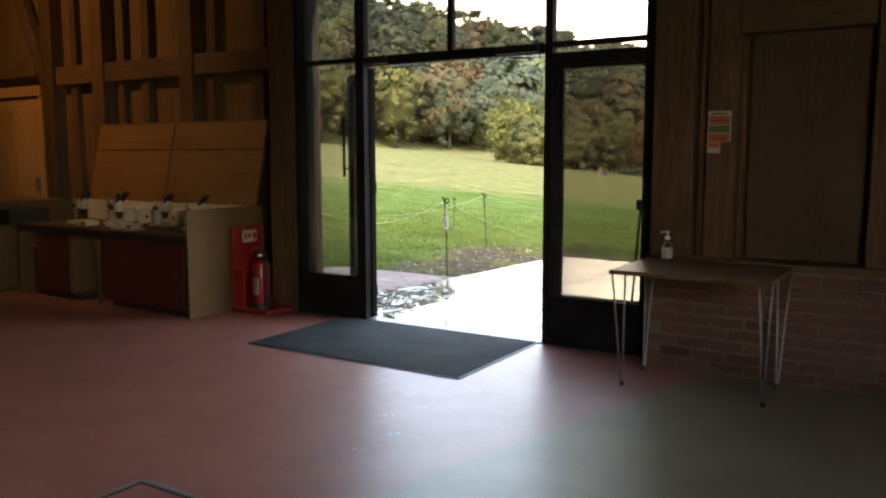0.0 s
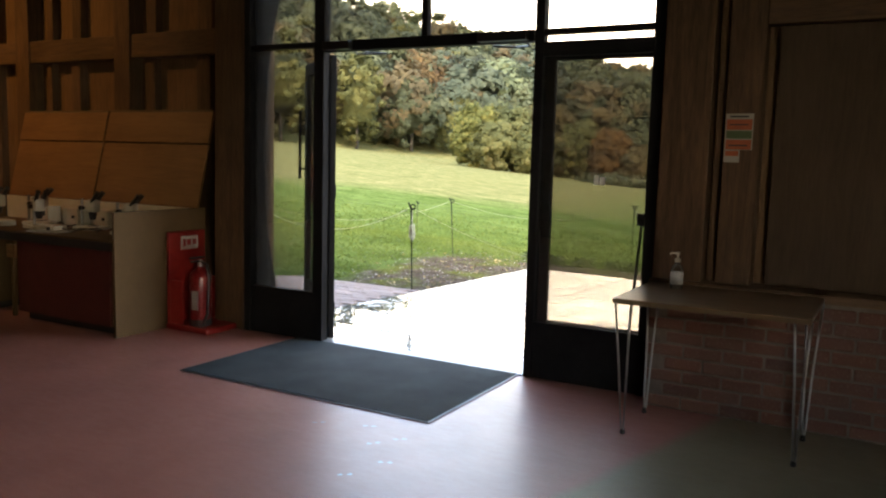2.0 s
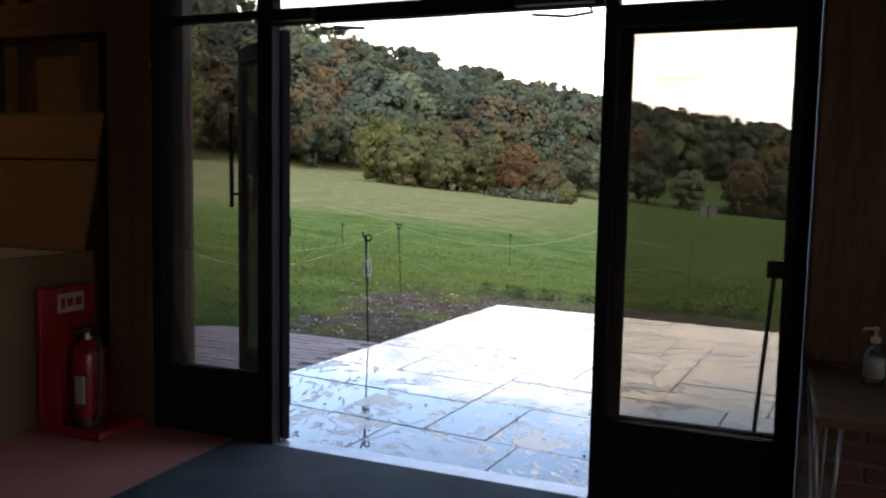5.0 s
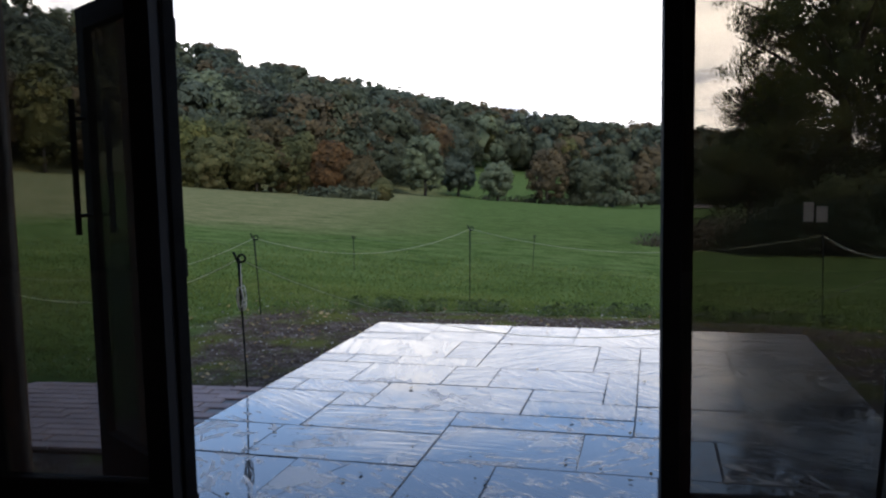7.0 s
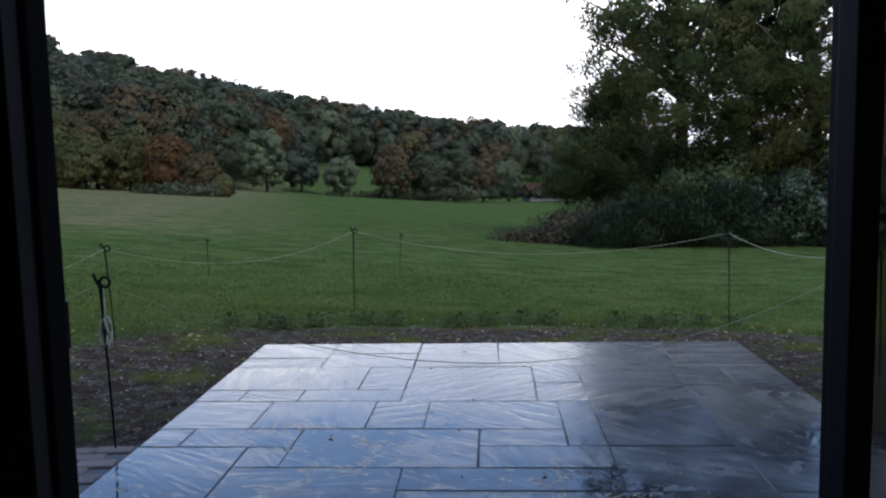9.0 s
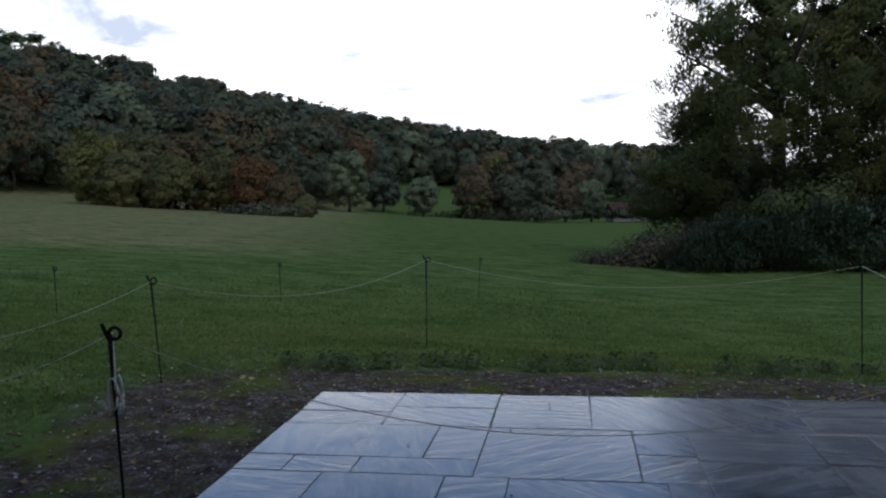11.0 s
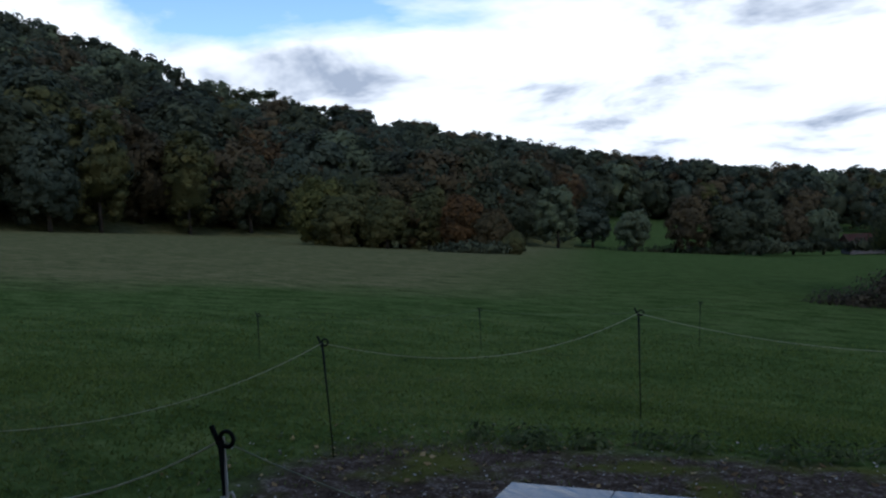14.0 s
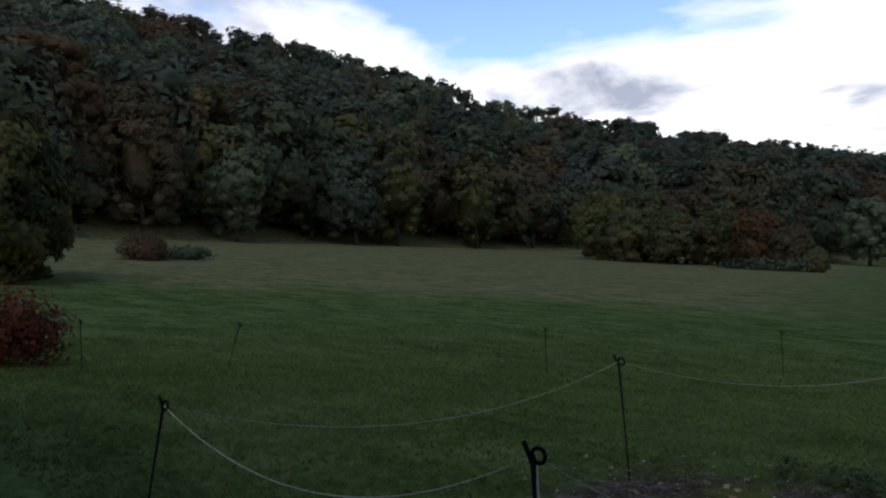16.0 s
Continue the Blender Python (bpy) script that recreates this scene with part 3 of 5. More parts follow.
# outer reveal beside the glazing
part("reveal", boxes([(-2.66, 0.055, -0.05, -2.295, 0.09, ROOM_H)], 0.012), GREY_WOOD, wall_l, "weathered grey timber reveal")
part("reveal", boxes([(0.86, 0.24, -0.05, 1.12, 0.52, ROOM_H)], 0.012), GREY_WOOD, wall_r, "weathered grey timber reveal")


def post(x0, x1, y0, y1, z0, z1, parent, mat=OAK_DARK, bevel=0.012, bow=0.0):
    bm = boxes([(x0, y0, z0, x1, y1, z1)], bevel)
    if bow:
        cuts = [e for e in bm.edges if abs(e.verts[0].co.z - e.verts[1].co.z) > 0.5 * (z1 - z0)]
        bmesh.ops.subdivide_edges(bm, edges=cuts, cuts=6, use_grid_fill=True)
        for v in bm.verts:
            s = (v.co.z - z0) / (z1 - z0)
            v.co.x += bow * (math.sin(s * 3.1) + 0.35 * math.sin(s * 9 + x0))
    return part("post" if z1 - z0 > 1.2 else "stud", bm, mat, parent)


# left-hand frame
post(-2.74, -2.432, -0.06, 0.27, 0, ROOM_H, wall_l, bow=0.012)
for x0, x1, b in ((-4.25, -4.04, 0.012), (-5.70, -5.49, 0.015), (-6.61, -6.39, -0.05)):
    post(x0, x1, 0.20, 0.38, 0, ROOM_H, wall_l, bow=b)
for x0, x1 in ((-4.04, -2.74), (-5.49, -4.25), (-6.39, -5.70)):
    part("rail", boxes([(x0, 0.22, 2.24, x1, 0.38, 2.45)], 0.012), OAK_RAIL, wall_l)
    part("rail", boxes([(x0, 0.24, 3.55, x1, 0.38, 3.75)], 0.012), OAK_RAIL, wall_l)
    part("sole_plate", boxes([(x0, 0.20, 0.0, x1, 0.38, 0.2)], 0.012), OAK_RAIL, wall_l)
for x0, x1 in ((-3.28, -3.12), (-3.92, -3.80), (-4.94, -4.82), (-5.32, -5.24), (-6.2, -6.1)):
    post(x0, x1, 0.28, 0.38, 0.2, 2.24, wall_l, bow=0.004)
    post(x0 + 0.02, x1 + 0.03, 0.28, 0.38, 2.45, 3.55, wall_l, bow=0.004)
part("brace", moved(boxes([(-0.09, -0.06, 0, 0.09, 0.06, 1.9)], 0.015), Matrix.Translation((-7.35, 0.26, 3.9)) @ Matrix.Rotation(radians(155), 4, "Y")), OAK_DARK, wall_l)
# varnished door at the far left
door = tagged(thing("door_1", "closed varnished plank door in an old timber frame", "door", (-7.35, 0.30, 0)), kind="structure")
part("leaf", boxes([(-0.55, -0.03, 0.01, 0.55, 0.04, 2.12)], 0.004), DOOR_WOOD, door)
for k in range(2):
    part("door_panel", boxes([(-0.48 + 0.5 * k, -0.05, 0.2, -0.04 + 0.5 * k, -0.028, 2.0)], 0.008), DOOR_WOOD, door)
part("handle", boxes([(0.44, -0.10, 1.0, 0.47, -0.04, 1.16)], 0.006), CHROME, door)
part("frame", boxes([(-0.65, -0.08, 2.14, 0.62, 0.05, 2.26), (-0.65, -0.07, 0, -0.56, 0.05, 2.13), (0.56, -0.07, 0, 0.62, 0.05, 2.13)], 0.006), DOOR_WOOD, door)
part("rail", boxes([(-8.0, 0.18, 2.36, -6.76, 0.38, 2.58)], 0.012), OAK_RAIL, wall_l)

# right-hand frame and brick plinth
for x0, x1, y0 in ((0.852, 1.13, -0.13), (1.145, 1.19, -0.06), (1.20, 1.395, -0.10), (2.17, 2.43, -0.12), (3.6, 3.85, -0.12)):
    post(x0, x1, y0, 0.06, 0.745, ROOM_H, wall_r, bow=0.006)
part("rail", boxes([(1.395, -0.08, 2.19, 2.17, 0.05, 2.41)], 0.012), OAK_RAIL, wall_r)
part("rail", boxes([(2.43, -0.08, 2.19, 3.6, 0.05, 2.41)], 0.012), OAK_RAIL, wall_r)
part("infill_panel", boxes([(1.46, -0.03, 0.76, 2.15, 0.03, 2.185)], 0.006), OLD_BOARD, wall_r)
part("infill_panel", boxes([(2.45, -0.03, 0.76, 3.58, 0.03, 2.185)], 0.006), OLD_BOARD, wall_r)
part("sill_beam", boxes([(0.853, -0.20, 0.705, X1, 0.05, 0.755)], 0.01), OAK_RAIL, wall_r)

# ---- glazed screen and doors ----
screen = tagged(thing("window_1", "dark steel glazed screen round an open double doorway", "window"), kind="structure")


def pane(x0, z0, x1, z1, y, parent):
    ob = part("pane", boxes([(x0, y - 0.004, z0, x1, y + 0.004, z1)], 0), GLASS, parent)
    ob.visible_shadow = False
    return ob


TOP = 4.1
for name, r in (("jamb", (-2.43, -0.05, 0, -2.365, 0.05, TOP)), ("mullion", (-1.745, -0.04, 0, -1.655, 0.04, TOP)), ("mullion", (0.012, -0.04, 0, 0.07, 0.04, TOP)),
                ("jamb", (0.767, -0.05, 0, 0.848, 0.05, TOP)), ("transom", (-1.665, -0.035, 2.17, 0.004, 0.035, 2.245)), ("transom", (-2.365, -0.035, 2.208, -1.745, 0.035, 2.245)),
                ("transom", (0.07, -0.035, 2.208, 0.767, 0.035, 2.245)), ("head_rail", (0.07, -0.035, 2.075, 0.767, 0.035, 2.165)), ("glazing_bar", (-0.835, -0.03, 2.245, -0.79, 0.03, TOP)),
                ("transom", (-2.365, -0.035, 3.3, -1.745, 0.035, 3.35)), ("transom", (-1.665, -0.035, 3.3, 0.004, 0.035, 3.35)), ("transom", (0.07, -0.035, 3.3, 0.767, 0.035, 3.35)),
                ("kick_panel", (-2.365, -0.03, 0, -1.745, 0.03, 0.372)), ("kick_panel", (0.07, -0.03, 0, 0.767, 0.03, 0.374)), ("threshold", (-1.665, -0.035, -0.05, 0.004, 0.09, 0.010))):
    part(name, boxes([r], 0.005), BRASS if name == "threshold" else FRAME_DARK, screen)
for x0, z0, x1, z1 in ((-2.37, 0.365, -1.74, 2.212), (0.065, 0.37, 0.772, 2.08), (0.065, 2.16, 0.772, 2.212), (-2.37, 2.24, -1.74, 3.305), (-2.37, 3.345, -1.74, TOP),
                       (-1.67, 2.24, -0.83, 3.305), (-0.795, 2.24, 0.008, 3.305), (-1.67, 3.345, -0.83, TOP), (-0.795, 3.345, 0.008, TOP), (0.065, 2.24, 0.772, 3.305), (0.065, 3.345, 0.772, TOP)):
    pane(x0, z0, x1, z1, 0.0, screen)


def leaf_door(at, rz, label, sign):
    """A glazed steel door leaf; sign mirrors it. Its pivot lies 5 cm in from its heel."""
    d = tagged(thing("glazed_door", label, "door", at, rz), kind="")
    w0, w1 = -0.05 if sign > 0 else -0.03, 0.785

    def bx(x0, x1, y0, y1, z0, z1, bevel=0.004):
        a, b = sorted((x0 * sign, x1 * sign))
        return boxes([(a, y0, z0, b, y1, z1)], bevel)
    part("stile", bx(w0, w0 + 0.085, -0.022, 0.022, 0.02, 2.155), FRAME_DARK, d)
    part("stile", bx(w1 - 0.085, w1, -0.022, 0.022, 0.02, 2.155), FRAME_DARK, d)
    part("top_rail", bx(w0 + 0.085, w1 - 0.085, -0.022, 0.022, 2.06, 2.155), FRAME_DARK, d)
    part("bottom_rail", bx(w0 + 0.085, w1 - 0.085, -0.022, 0.022, 0.02, 0.372), FRAME_DARK, d)
    g = part("pane", bx(w0 + 0.08, w1 - 0.08, -0.004, 0.004, 0.365, 2.065, 0), GLASS, d)
    g.visible_shadow = False
    for side in (-1, 1):
        hx = (w1 - 0.055) * sign
        h = part("pull_handle", tube([(hx, side * 0.075, 1.22), (hx, side * 0.075, 1.78)], 0.013, 12), FRAME_DARK, d)
        for z in (1.30, 1.70):
            part("standoff", tube([(hx, side * 0.018, z), (hx, side * 0.075, z)], 0.008, 8), FRAME_DARK, h)
    for z in (0.25, 1.15, 1.95):
        part("hinge", tube([((w0 + 0.009) * sign, -0.023, z - 0.05), ((w0 + 0.009) * sign, -0.023, z + 0.05)], 0.007, 10), FRAME_DARK, d)
    return d


leaf_door((-1.668, 0.078, 0), 142, "dark steel glazed door leaf swung wide open outwards", 1)
leaf_door((0.062, 0.082, 0), -179, "dark steel glazed door leaf folded flat against the side window", -1)
for x0, x1, ax, bx_ in ((-1.64, -1.40, -1.42, -1.24), (-0.38, -0.03, -0.06, -0.20)):
    c = tagged(thing("door_closer", "black overhead door closer with a folding arm", "door closer", (0, 0, 0)), group="door closers")
    part("body", boxes([(x0, -0.09, 2.175, x1, -0.036, 2.235)], 0.008), BLACK, c)
    part("arm", tube([(x1 - 0.04 if x0 < -1 else x0 + 0.3, -0.03, 2.215), (ax, 0.05, 2.155), (bx_, 0.16, 2.165), (bx_ - 0.16, 0.12, 2.175)], 0.008, 8), BLACK, c)

latch = thing("door_latch", "dark latch box with a slanting drop bar on the folded door", "latch", (0.735, 0.055, 1.07))
part("case", boxes([(-0.035, -0.022, -0.03, 0.04, 0.004, 0.045)], 0.005), BLACK, latch)
part("drop_bar", tube([(-0.005, -0.012, -0.03), (-0.03, -0.012, -0.38), (-0.05, -0.012, -0.69)], 0.009, 8), BLACK, latch)

FROST = plain("frosted film", (0.6, 0.6, 0.58), 0.8, 0, 0.1)
sticker = thing("glass_sticker", "small torn white sticker on the side window glass", "sticker", (0.465, -0.0055, 1.31))
part("film", boxes([(-0.035, -0.0012, -0.028, -0.006, 0.0, 0.030)], 0), FROST, sticker)
part("film", boxes([(0.002, -0.0012, -0.030, 0.034, 0.0, 0.018)], 0), FROST, sticker)

# ---- entrance mat and floor hatch ----
mat_thing = thing("entrance_mat", "dark grey ribbed entrance mat with a metal edge", "mat", (-0.96, -0.60, 0))
part("carpet_insert", boxes([(-0.93, -0.60, 0.002, 0.93, 0.57, 0.012)], 0.004), MATTING, mat_thing)
part("edging", boxes([(-0.939, -0.609, 0.001, 0.939, -0.60, 0.008), (0.93, -0.60, 0.001, 0.939, 0.57, 0.008), (-0.939, -0.60, 0.001, -0.93, 0.57, 0.008)], 0.002), BRASS, mat_thing, "thin metal edging")
hatch = thing("floor_hatch", "square floor access hatch with a metal rim", "hatch", (-0.09, -3.62, 0))
part("lid", boxes([(-0.27, -0.27, 0.001, 0.27, 0.27, 0.004)], 0.001), FLOOR, hatch)
part("rim", boxes([(-0.30, 0.27, 0.001, 0.30, 0.30, 0.007), (-0.30, -0.30, 0.001, 0.30, -0.27, 0.007), (-0.30, -0.27, 0.001, -0.27, 0.27, 0.007), (0.27, -0.27, 0.001, 0.30, 0.27, 0.007)], 0.002), BRASS, hatch)
part("seal", boxes([(-0.27, 0.255, 0.004, 0.27, 0.268, 0.006), (-0.268, -0.25, 0.004, -0.255, 0.255, 0.006)], 0.001), BLACK, hatch)

# ---- folding table and bottle ----
table = thing("folding_table", "small brown-topped table on thin steel hairpin legs", "table", (1.33, -0.565, 0))
part("tabletop", boxes([(-0.46, -0.35, 0.718, 0.46, 0.35, 0.742)], 0.004), TABLETOP, table)
part("edge_band", boxes([(-0.463, -0.355, 0.716, 0.463, -0.351, 0.740), (-0.464, -0.351, 0.716, -0.4605, 0.351, 0.740)], 0.001), BEECH, table, "pale edge strip")
for sx in (-1, 1):
    for sy in (-1, 1):
        bm = tube([(sx * 0.385, sy * 0.29, 0.718), (sx * 0.40, sy * 0.25, 0.40), (sx * 0.412, sy * 0.22, 0.03), (sx * 0.418, sy * 0.20, 0.012), (sx * 0.424, sy * 0.22, 0.03), (sx * 0.44, sy * 0.27, 0.40), (sx * 0.36 + sx * 0.10, sy * 0.31, 0.718)], 0.006, 8)
        leg = part("leg", bm, CHROME, table, smooth=True)
        part("foot", moved(lathe([(0.013, 0.0), (0.015, 0.006), (0.011, 0.03)], 10), Matrix.Translation((sx * 0.418, sy * 0.21, 0.0))), BLACK, leg, "black rubber foot")

bottle = thing("sanitiser_bottle", "clear pump bottle of hand sanitiser on the table", "bottle", (1.065, -0.415, 0.742))
b = part("body", lathe([(0.030, 0.0), (0.034, 0.008), (0.034, 0.105), (0.026, 0.128), (0.014, 0.138), (0.014, 0.150)], 20), CLEAR_PLASTIC, bottle, smooth=True)
b.visible_shadow = False
part("label", lathe([(0.0346, 0.03), (0.0346, 0.095)], 20), PAPER, bottle, "white paper label", True)
part("pump", lathe([(0.016, 0.150), (0.016, 0.168), (0.006, 0.170), (0.006, 0.192), (0.011, 0.193), (0.011, 0.203)], 14), WHITE, bottle, smooth=True)
part("nozzle", tube([(0, 0, 0.198), (-0.035, -0.006, 0.198), (-0.04, -0.007, 0.188)], 0.005, 8), WHITE, bottle)

notice = thing("notice", "laminated notice with orange and green blocks on the post", "notice", (1.285, -0.102, 1.56))
part("sheet", boxes([(-0.072, -0.004, -0.05, 0.076, 0.0, 0.15), (-0.072, -0.004, -0.12, 0.012, 0.0, -0.052)], 0.001), PAPER, notice)
part("printed_block", boxes([(-0.066, -0.0055, 0.060, 0.070, -0.0042, 0.118)], 0), ORANGE, notice)
part("printed_block", boxes([(-0.066, -0.0055, 0.012, 0.070, -0.0042, 0.056)], 0), GREEN_INK, notice)
part("printed_block", boxes([(-0.066, -0.0055, -0.048, 0.070, -0.0042, 0.006)], 0), ORANGE, notice)
part("printed_block", boxes([(-0.066, -0.0055, -0.085, 0.006, -0.0042, -0.056)], 0), ORANGE, notice)
for z0, z1, yy in ((0.128, 0.138, -0.0043), (0.085, 0.092, -0.0057), (-0.03, -0.022, -0.0057)):
    part("print_line", boxes([(-0.05, yy - 0.0012, z0, 0.05, yy, z1)], 0), BLACK, notice)

# ---- workbench with raised boards ----
bench = thing("workbench", "pale laminate workbench with maroon cupboard doors and raised ply boards", "workbench", (-4.27, -0.37, 0))
L, R, F, B = -1.28, 1.30, -0.45, 0.44
part("worktop", boxes([(L, F, 0.70, R - 0.03, B, 0.735)], 0.004), BEECH, bench)
part("front_edge", boxes([(L, F - 0.006, 0.655, R - 0.03, F - 0.001, 0.722)], 0.002), BLACK, bench, "dark front edge")
part("side_panel", boxes([(R - 0.028, F - 0.02, 0.0, R, B, 0.955)], 0.004), BEECH, bench)
part("side_panel", boxes([(L - 0.03, F, 0.0, L - 0.002, B, 0.955)], 0.004), BEECH, bench)
part("back_ledge", boxes([(L, B - 0.10, 0.735, R - 0.03, B, 0.945)], 0.006), WHITE, bench, "cream back ledge")
for x0, x1 in ((0.08, 1.20), (-1.00, -0.47)):
    c = part("cupboard", boxes([(x0, F + 0.04, 0.06, x1, B - 0.05, 0.695)], 0.003), BEECH, bench)
    part("door", boxes([(x0 - 0.01, F + 0.012, 0.07, x1 + 0.0, F + 0.037, 0.66)], 0.004), MAROON, c, "maroon laminate door")
    part("plinth", boxes([(x0 + 0.02, F + 0.08, 0.0, x1 - 0.02, B - 0.06, 0.058)], 0.002), BLACK, c)
for lx in (-0.10, -1.12):
    leg = part("leg", boxes([(lx, F + 0.06, 0.0, lx + 0.03, F + 0.09, 0.70)], 0.003), BEECH, bench)
    part("socket_box", boxes([(lx - 0.01, F + 0.03, 0.50, lx + 0.10, F + 0.058, 0.61)], 0.004), PANEL, leg, "orange-brown socket box")
tilt = Matrix.Translation((0, B - 0.085, 0.95)) @ Matrix.Rotation(radians(-14), 4, "X")
for x0, x1 in ((L + 0.04, -0.012), (0.012, R)):
    board = part("display_board", moved(boxes([(x0, -0.012, 0.0, x1, 0.012, 0.54)], 0.003), tilt), PANEL, bench, "tilted ply board")
    part("flap", moved(boxes([(x0, -0.018, 0.552, x1, 0.010, 0.825)], 0.003), tilt), PANEL, board)
    part("cap_strip", moved(boxes([(x0, -0.022, 0.827, x1, 0.014, 0.842)], 0.003), tilt), BEECH, board)

bench2 = thing("side_bench", "laminate bench with an open dark shelf under it", "workbench", (-6.5, -0.62, 0))
part("worktop", boxes([(-1.0, -0.55, 0.90, 0.72, 0.45, 0.95)], 0.005), BEECH, bench2)
part("side_panel", boxes([(0.60, -0.50, 0.0, 0.63, 0.42, 0.90)], 0.004), BEECH, bench2)
part("side_panel", boxes([(-0.95, -0.50, 0.0, -0.92, 0.42, 0.90)], 0.004), BEECH, bench2)
part("drawer", boxes([(-0.90, -0.49, 0.66, 0.10, -0.46, 0.88)], 0.004), BEECH, bench2)
part("door", boxes([(-0.90, -0.49, 0.06, 0.10, -0.46, 0.64)], 0.004), MAROON, bench2)
part("back_panel", boxes([(-0.92, 0.38, 0.0, 0.60, 0.41, 0.90)], 0.002), BLACK, bench2)
tray = thing("black_tray", "black plastic tray beside the bench", "tray", (-5.62, -0.75, 0.735))
part("base", boxes([(-0.16, -0.22, 0.0, 0.16, 0.22, 0.012), (-0.16, -0.22, 0.012, 0.16, -0.20, 0.15), (-0.16, 0.20, 0.012, 0.16, 0.22, 0.15), (-0.16, -0.20, 0.012, -0.145, 0.20, 0.15), (0.145, -0.20, 0.012, 0.16, 0.20, 0.15)], 0.004), BLACK, tray)


def microscope():
    m = thing("microscope", "white stereo microscope with black eyepieces on the bench", "microscope", (0, 0, 0), 0, "microscopes on the bench")
    part("base", boxes([(-0.09, -0.13, 0.0, 0.09, 0.11, 0.03)], 0.012), WHITE, m)
    part("stage_plate", moved(lathe([(0.05, 0.03), (0.05, 0.034)], 20), Matrix.Translation((0, -0.03, 0))), BLACK, m)
    part("column", tube([(0, 0.085, 0.03), (0, 0.085, 0.26)], 0.013, 12), CHROME, m)
    part("arm", boxes([(-0.025, -0.02, 0.16, 0.025, 0.105, 0.205)], 0.01), WHITE, m)
    h = part("head", moved(boxes([(-0.04, -0.05, -0.05, 0.04, 0.04, 0.055)], 0.016), Matrix.Translation((0, -0.03, 0.20))), WHITE, m)
    part("objective", moved(lathe([(0.022, -0.05), (0.032, -0.01), (0.032, 0.02)], 16), Matrix.Translation((0, -0.03, 0.135))), BLACK, h)
    for s in (-1, 1):
        part("eyepiece", tube([(s * 0.028, -0.045, 0.235), (s * 0.03, -0.10, 0.30), (s * 0.03, -0.115, 0.318)], [0.016, 0.017, 0.021], 12), BLACK, h)
        part("focus_knob", tube([(s * 0.025, 0.05, 0.185), (s * 0.06, 0.05, 0.185)], 0.02, 12), BLACK, m)
    return m


first = microscope()
first.matrix_basis = pose(-3.36, -0.40, 0.735, 0, 0, 112)
for x, y, a in ((-3.90, -0.34, 100), (-4.27, -0.57, 75), (-4.63, -0.32, 118), (-4.98, -0.49, 95)):
    copy_thing(first, pose(x, y, 0.735, 0, 0, a))
for k, (x, y, a) in enumerate(((-3.55, -0.12, 4), (-3.98, -0.10, -6), (-4.38, -0.12, 3), (-4.80, -0.11, 0), (-4.02, -0.62, 8), (-4.72, -0.60, -5))):
    unit = thing("lamp_unit", "cream microscope lamp unit on the bench", "lamp unit", (x, y, 0.735), a, "lamp units on the bench")
    hh = 0.15 if k < 4 else 0.05
    part("case", boxes([(-0.10, -0.07, 0.0, 0.10, 0.07, hh)], 0.012), WHITE, unit)
    part("knob", tube([(0.05, -0.068, hh * 0.5), (0.05, -0.085, hh * 0.5)], 0.014, 10), BLACK, unit)
for x, y, a in ((-3.72, -0.55, 0.0), (-4.15, -0.45, 1.2)):
    c = thing("power_lead", "thin black power lead lying on the bench", "cable", (x, y, 0.739))
    part("lead", tube([(0.17 * math.cos(k * 0.62 + a) * (1 - k * 0.03), 0.10 * math.sin(k * 0.8), 0.004 + 0.03 * abs(math.sin(k * 0.9))) for k in range(14)], 0.0035, 6), BLACK, c)
bk = thing("open_book", "open book lying on the bench", "book", (-3.95, -0.68, 0.736), 12)
part("pages", boxes([(-0.15, -0.10, 0.0, -0.004, 0.10, 0.012), (0.004, -0.10, 0.0, 0.15, 0.10, 0.010)], 0.004), PAPER, bk)
part("cover", boxes([(-0.155, -0.105, -0.001, 0.155, 0.105, 0.0005)], 0), BLACK, bk)

# ---- fire point ----
stand = thing("extinguisher_stand", "red plastic fire extinguisher stand with a sign", "stand", (-2.82, -0.18, 0), 90)
part("back_board", boxes([(-0.19, 0.10, 0.04, 0.20, 0.13, 0.78)], 0.014), RED, stand)
part("base_tray", boxes([(-0.20, -0.32, 0.0, 0.21, 0.135, 0.05)], 0.02), RED, stand)
for x0, x1 in ((-0.19, -0.16), (0.17, 0.20)):
    part("side_wall", boxes([(x0, -0.03, 0.05, x1, 0.10, 0.40)], 0.012), RED, stand)
part("sign", boxes([(-0.07, 0.092, 0.63, 0.11, 0.099, 0.74)], 0.002), PAPER, stand, "white sign with red marks")
part("sign_mark", boxes([(-0.05, 0.088, 0.655, -0.025, 0.0915, 0.715), (-0.01, 0.088, 0.665, 0.03, 0.0915, 0.71), (0.05, 0.088, 0.665, 0.09, 0.0915, 0.71)], 0), RED, stand)
ext = thing("fire_extinguisher", "red fire extinguisher with a black hose and white label", "extinguisher", (-2.69, -0.26, 0.05))
part("cylinder", lathe([(0.082, 0.0), (0.088, 0.015), (0.088, 0.37), (0.075, 0.42), (0.04, 0.45), (0.028, 0.465)], 24), RED_METAL, ext, smooth=True)
part("valve", lathe([(0.026, 0.465), (0.026, 0.50), (0.018, 0.52)], 12), CHROME, ext)
part("lever", boxes([(-0.02, -0.09, 0.505, 0.02, 0.03, 0.515), (-0.018, -0.10, 0.535, 0.018, 0.03, 0.545)], 0.003), BLACK, ext)
part("hose", tube([(0.02, 0, 0.50), (0.09, -0.02, 0.49), (0.125, -0.03, 0.40), (0.115, -0.03, 0.25), (0.105, -0.03, 0.10), (0.09, -0.06, 0.03)], 0.012, 10), BLACK, ext, smooth=True)
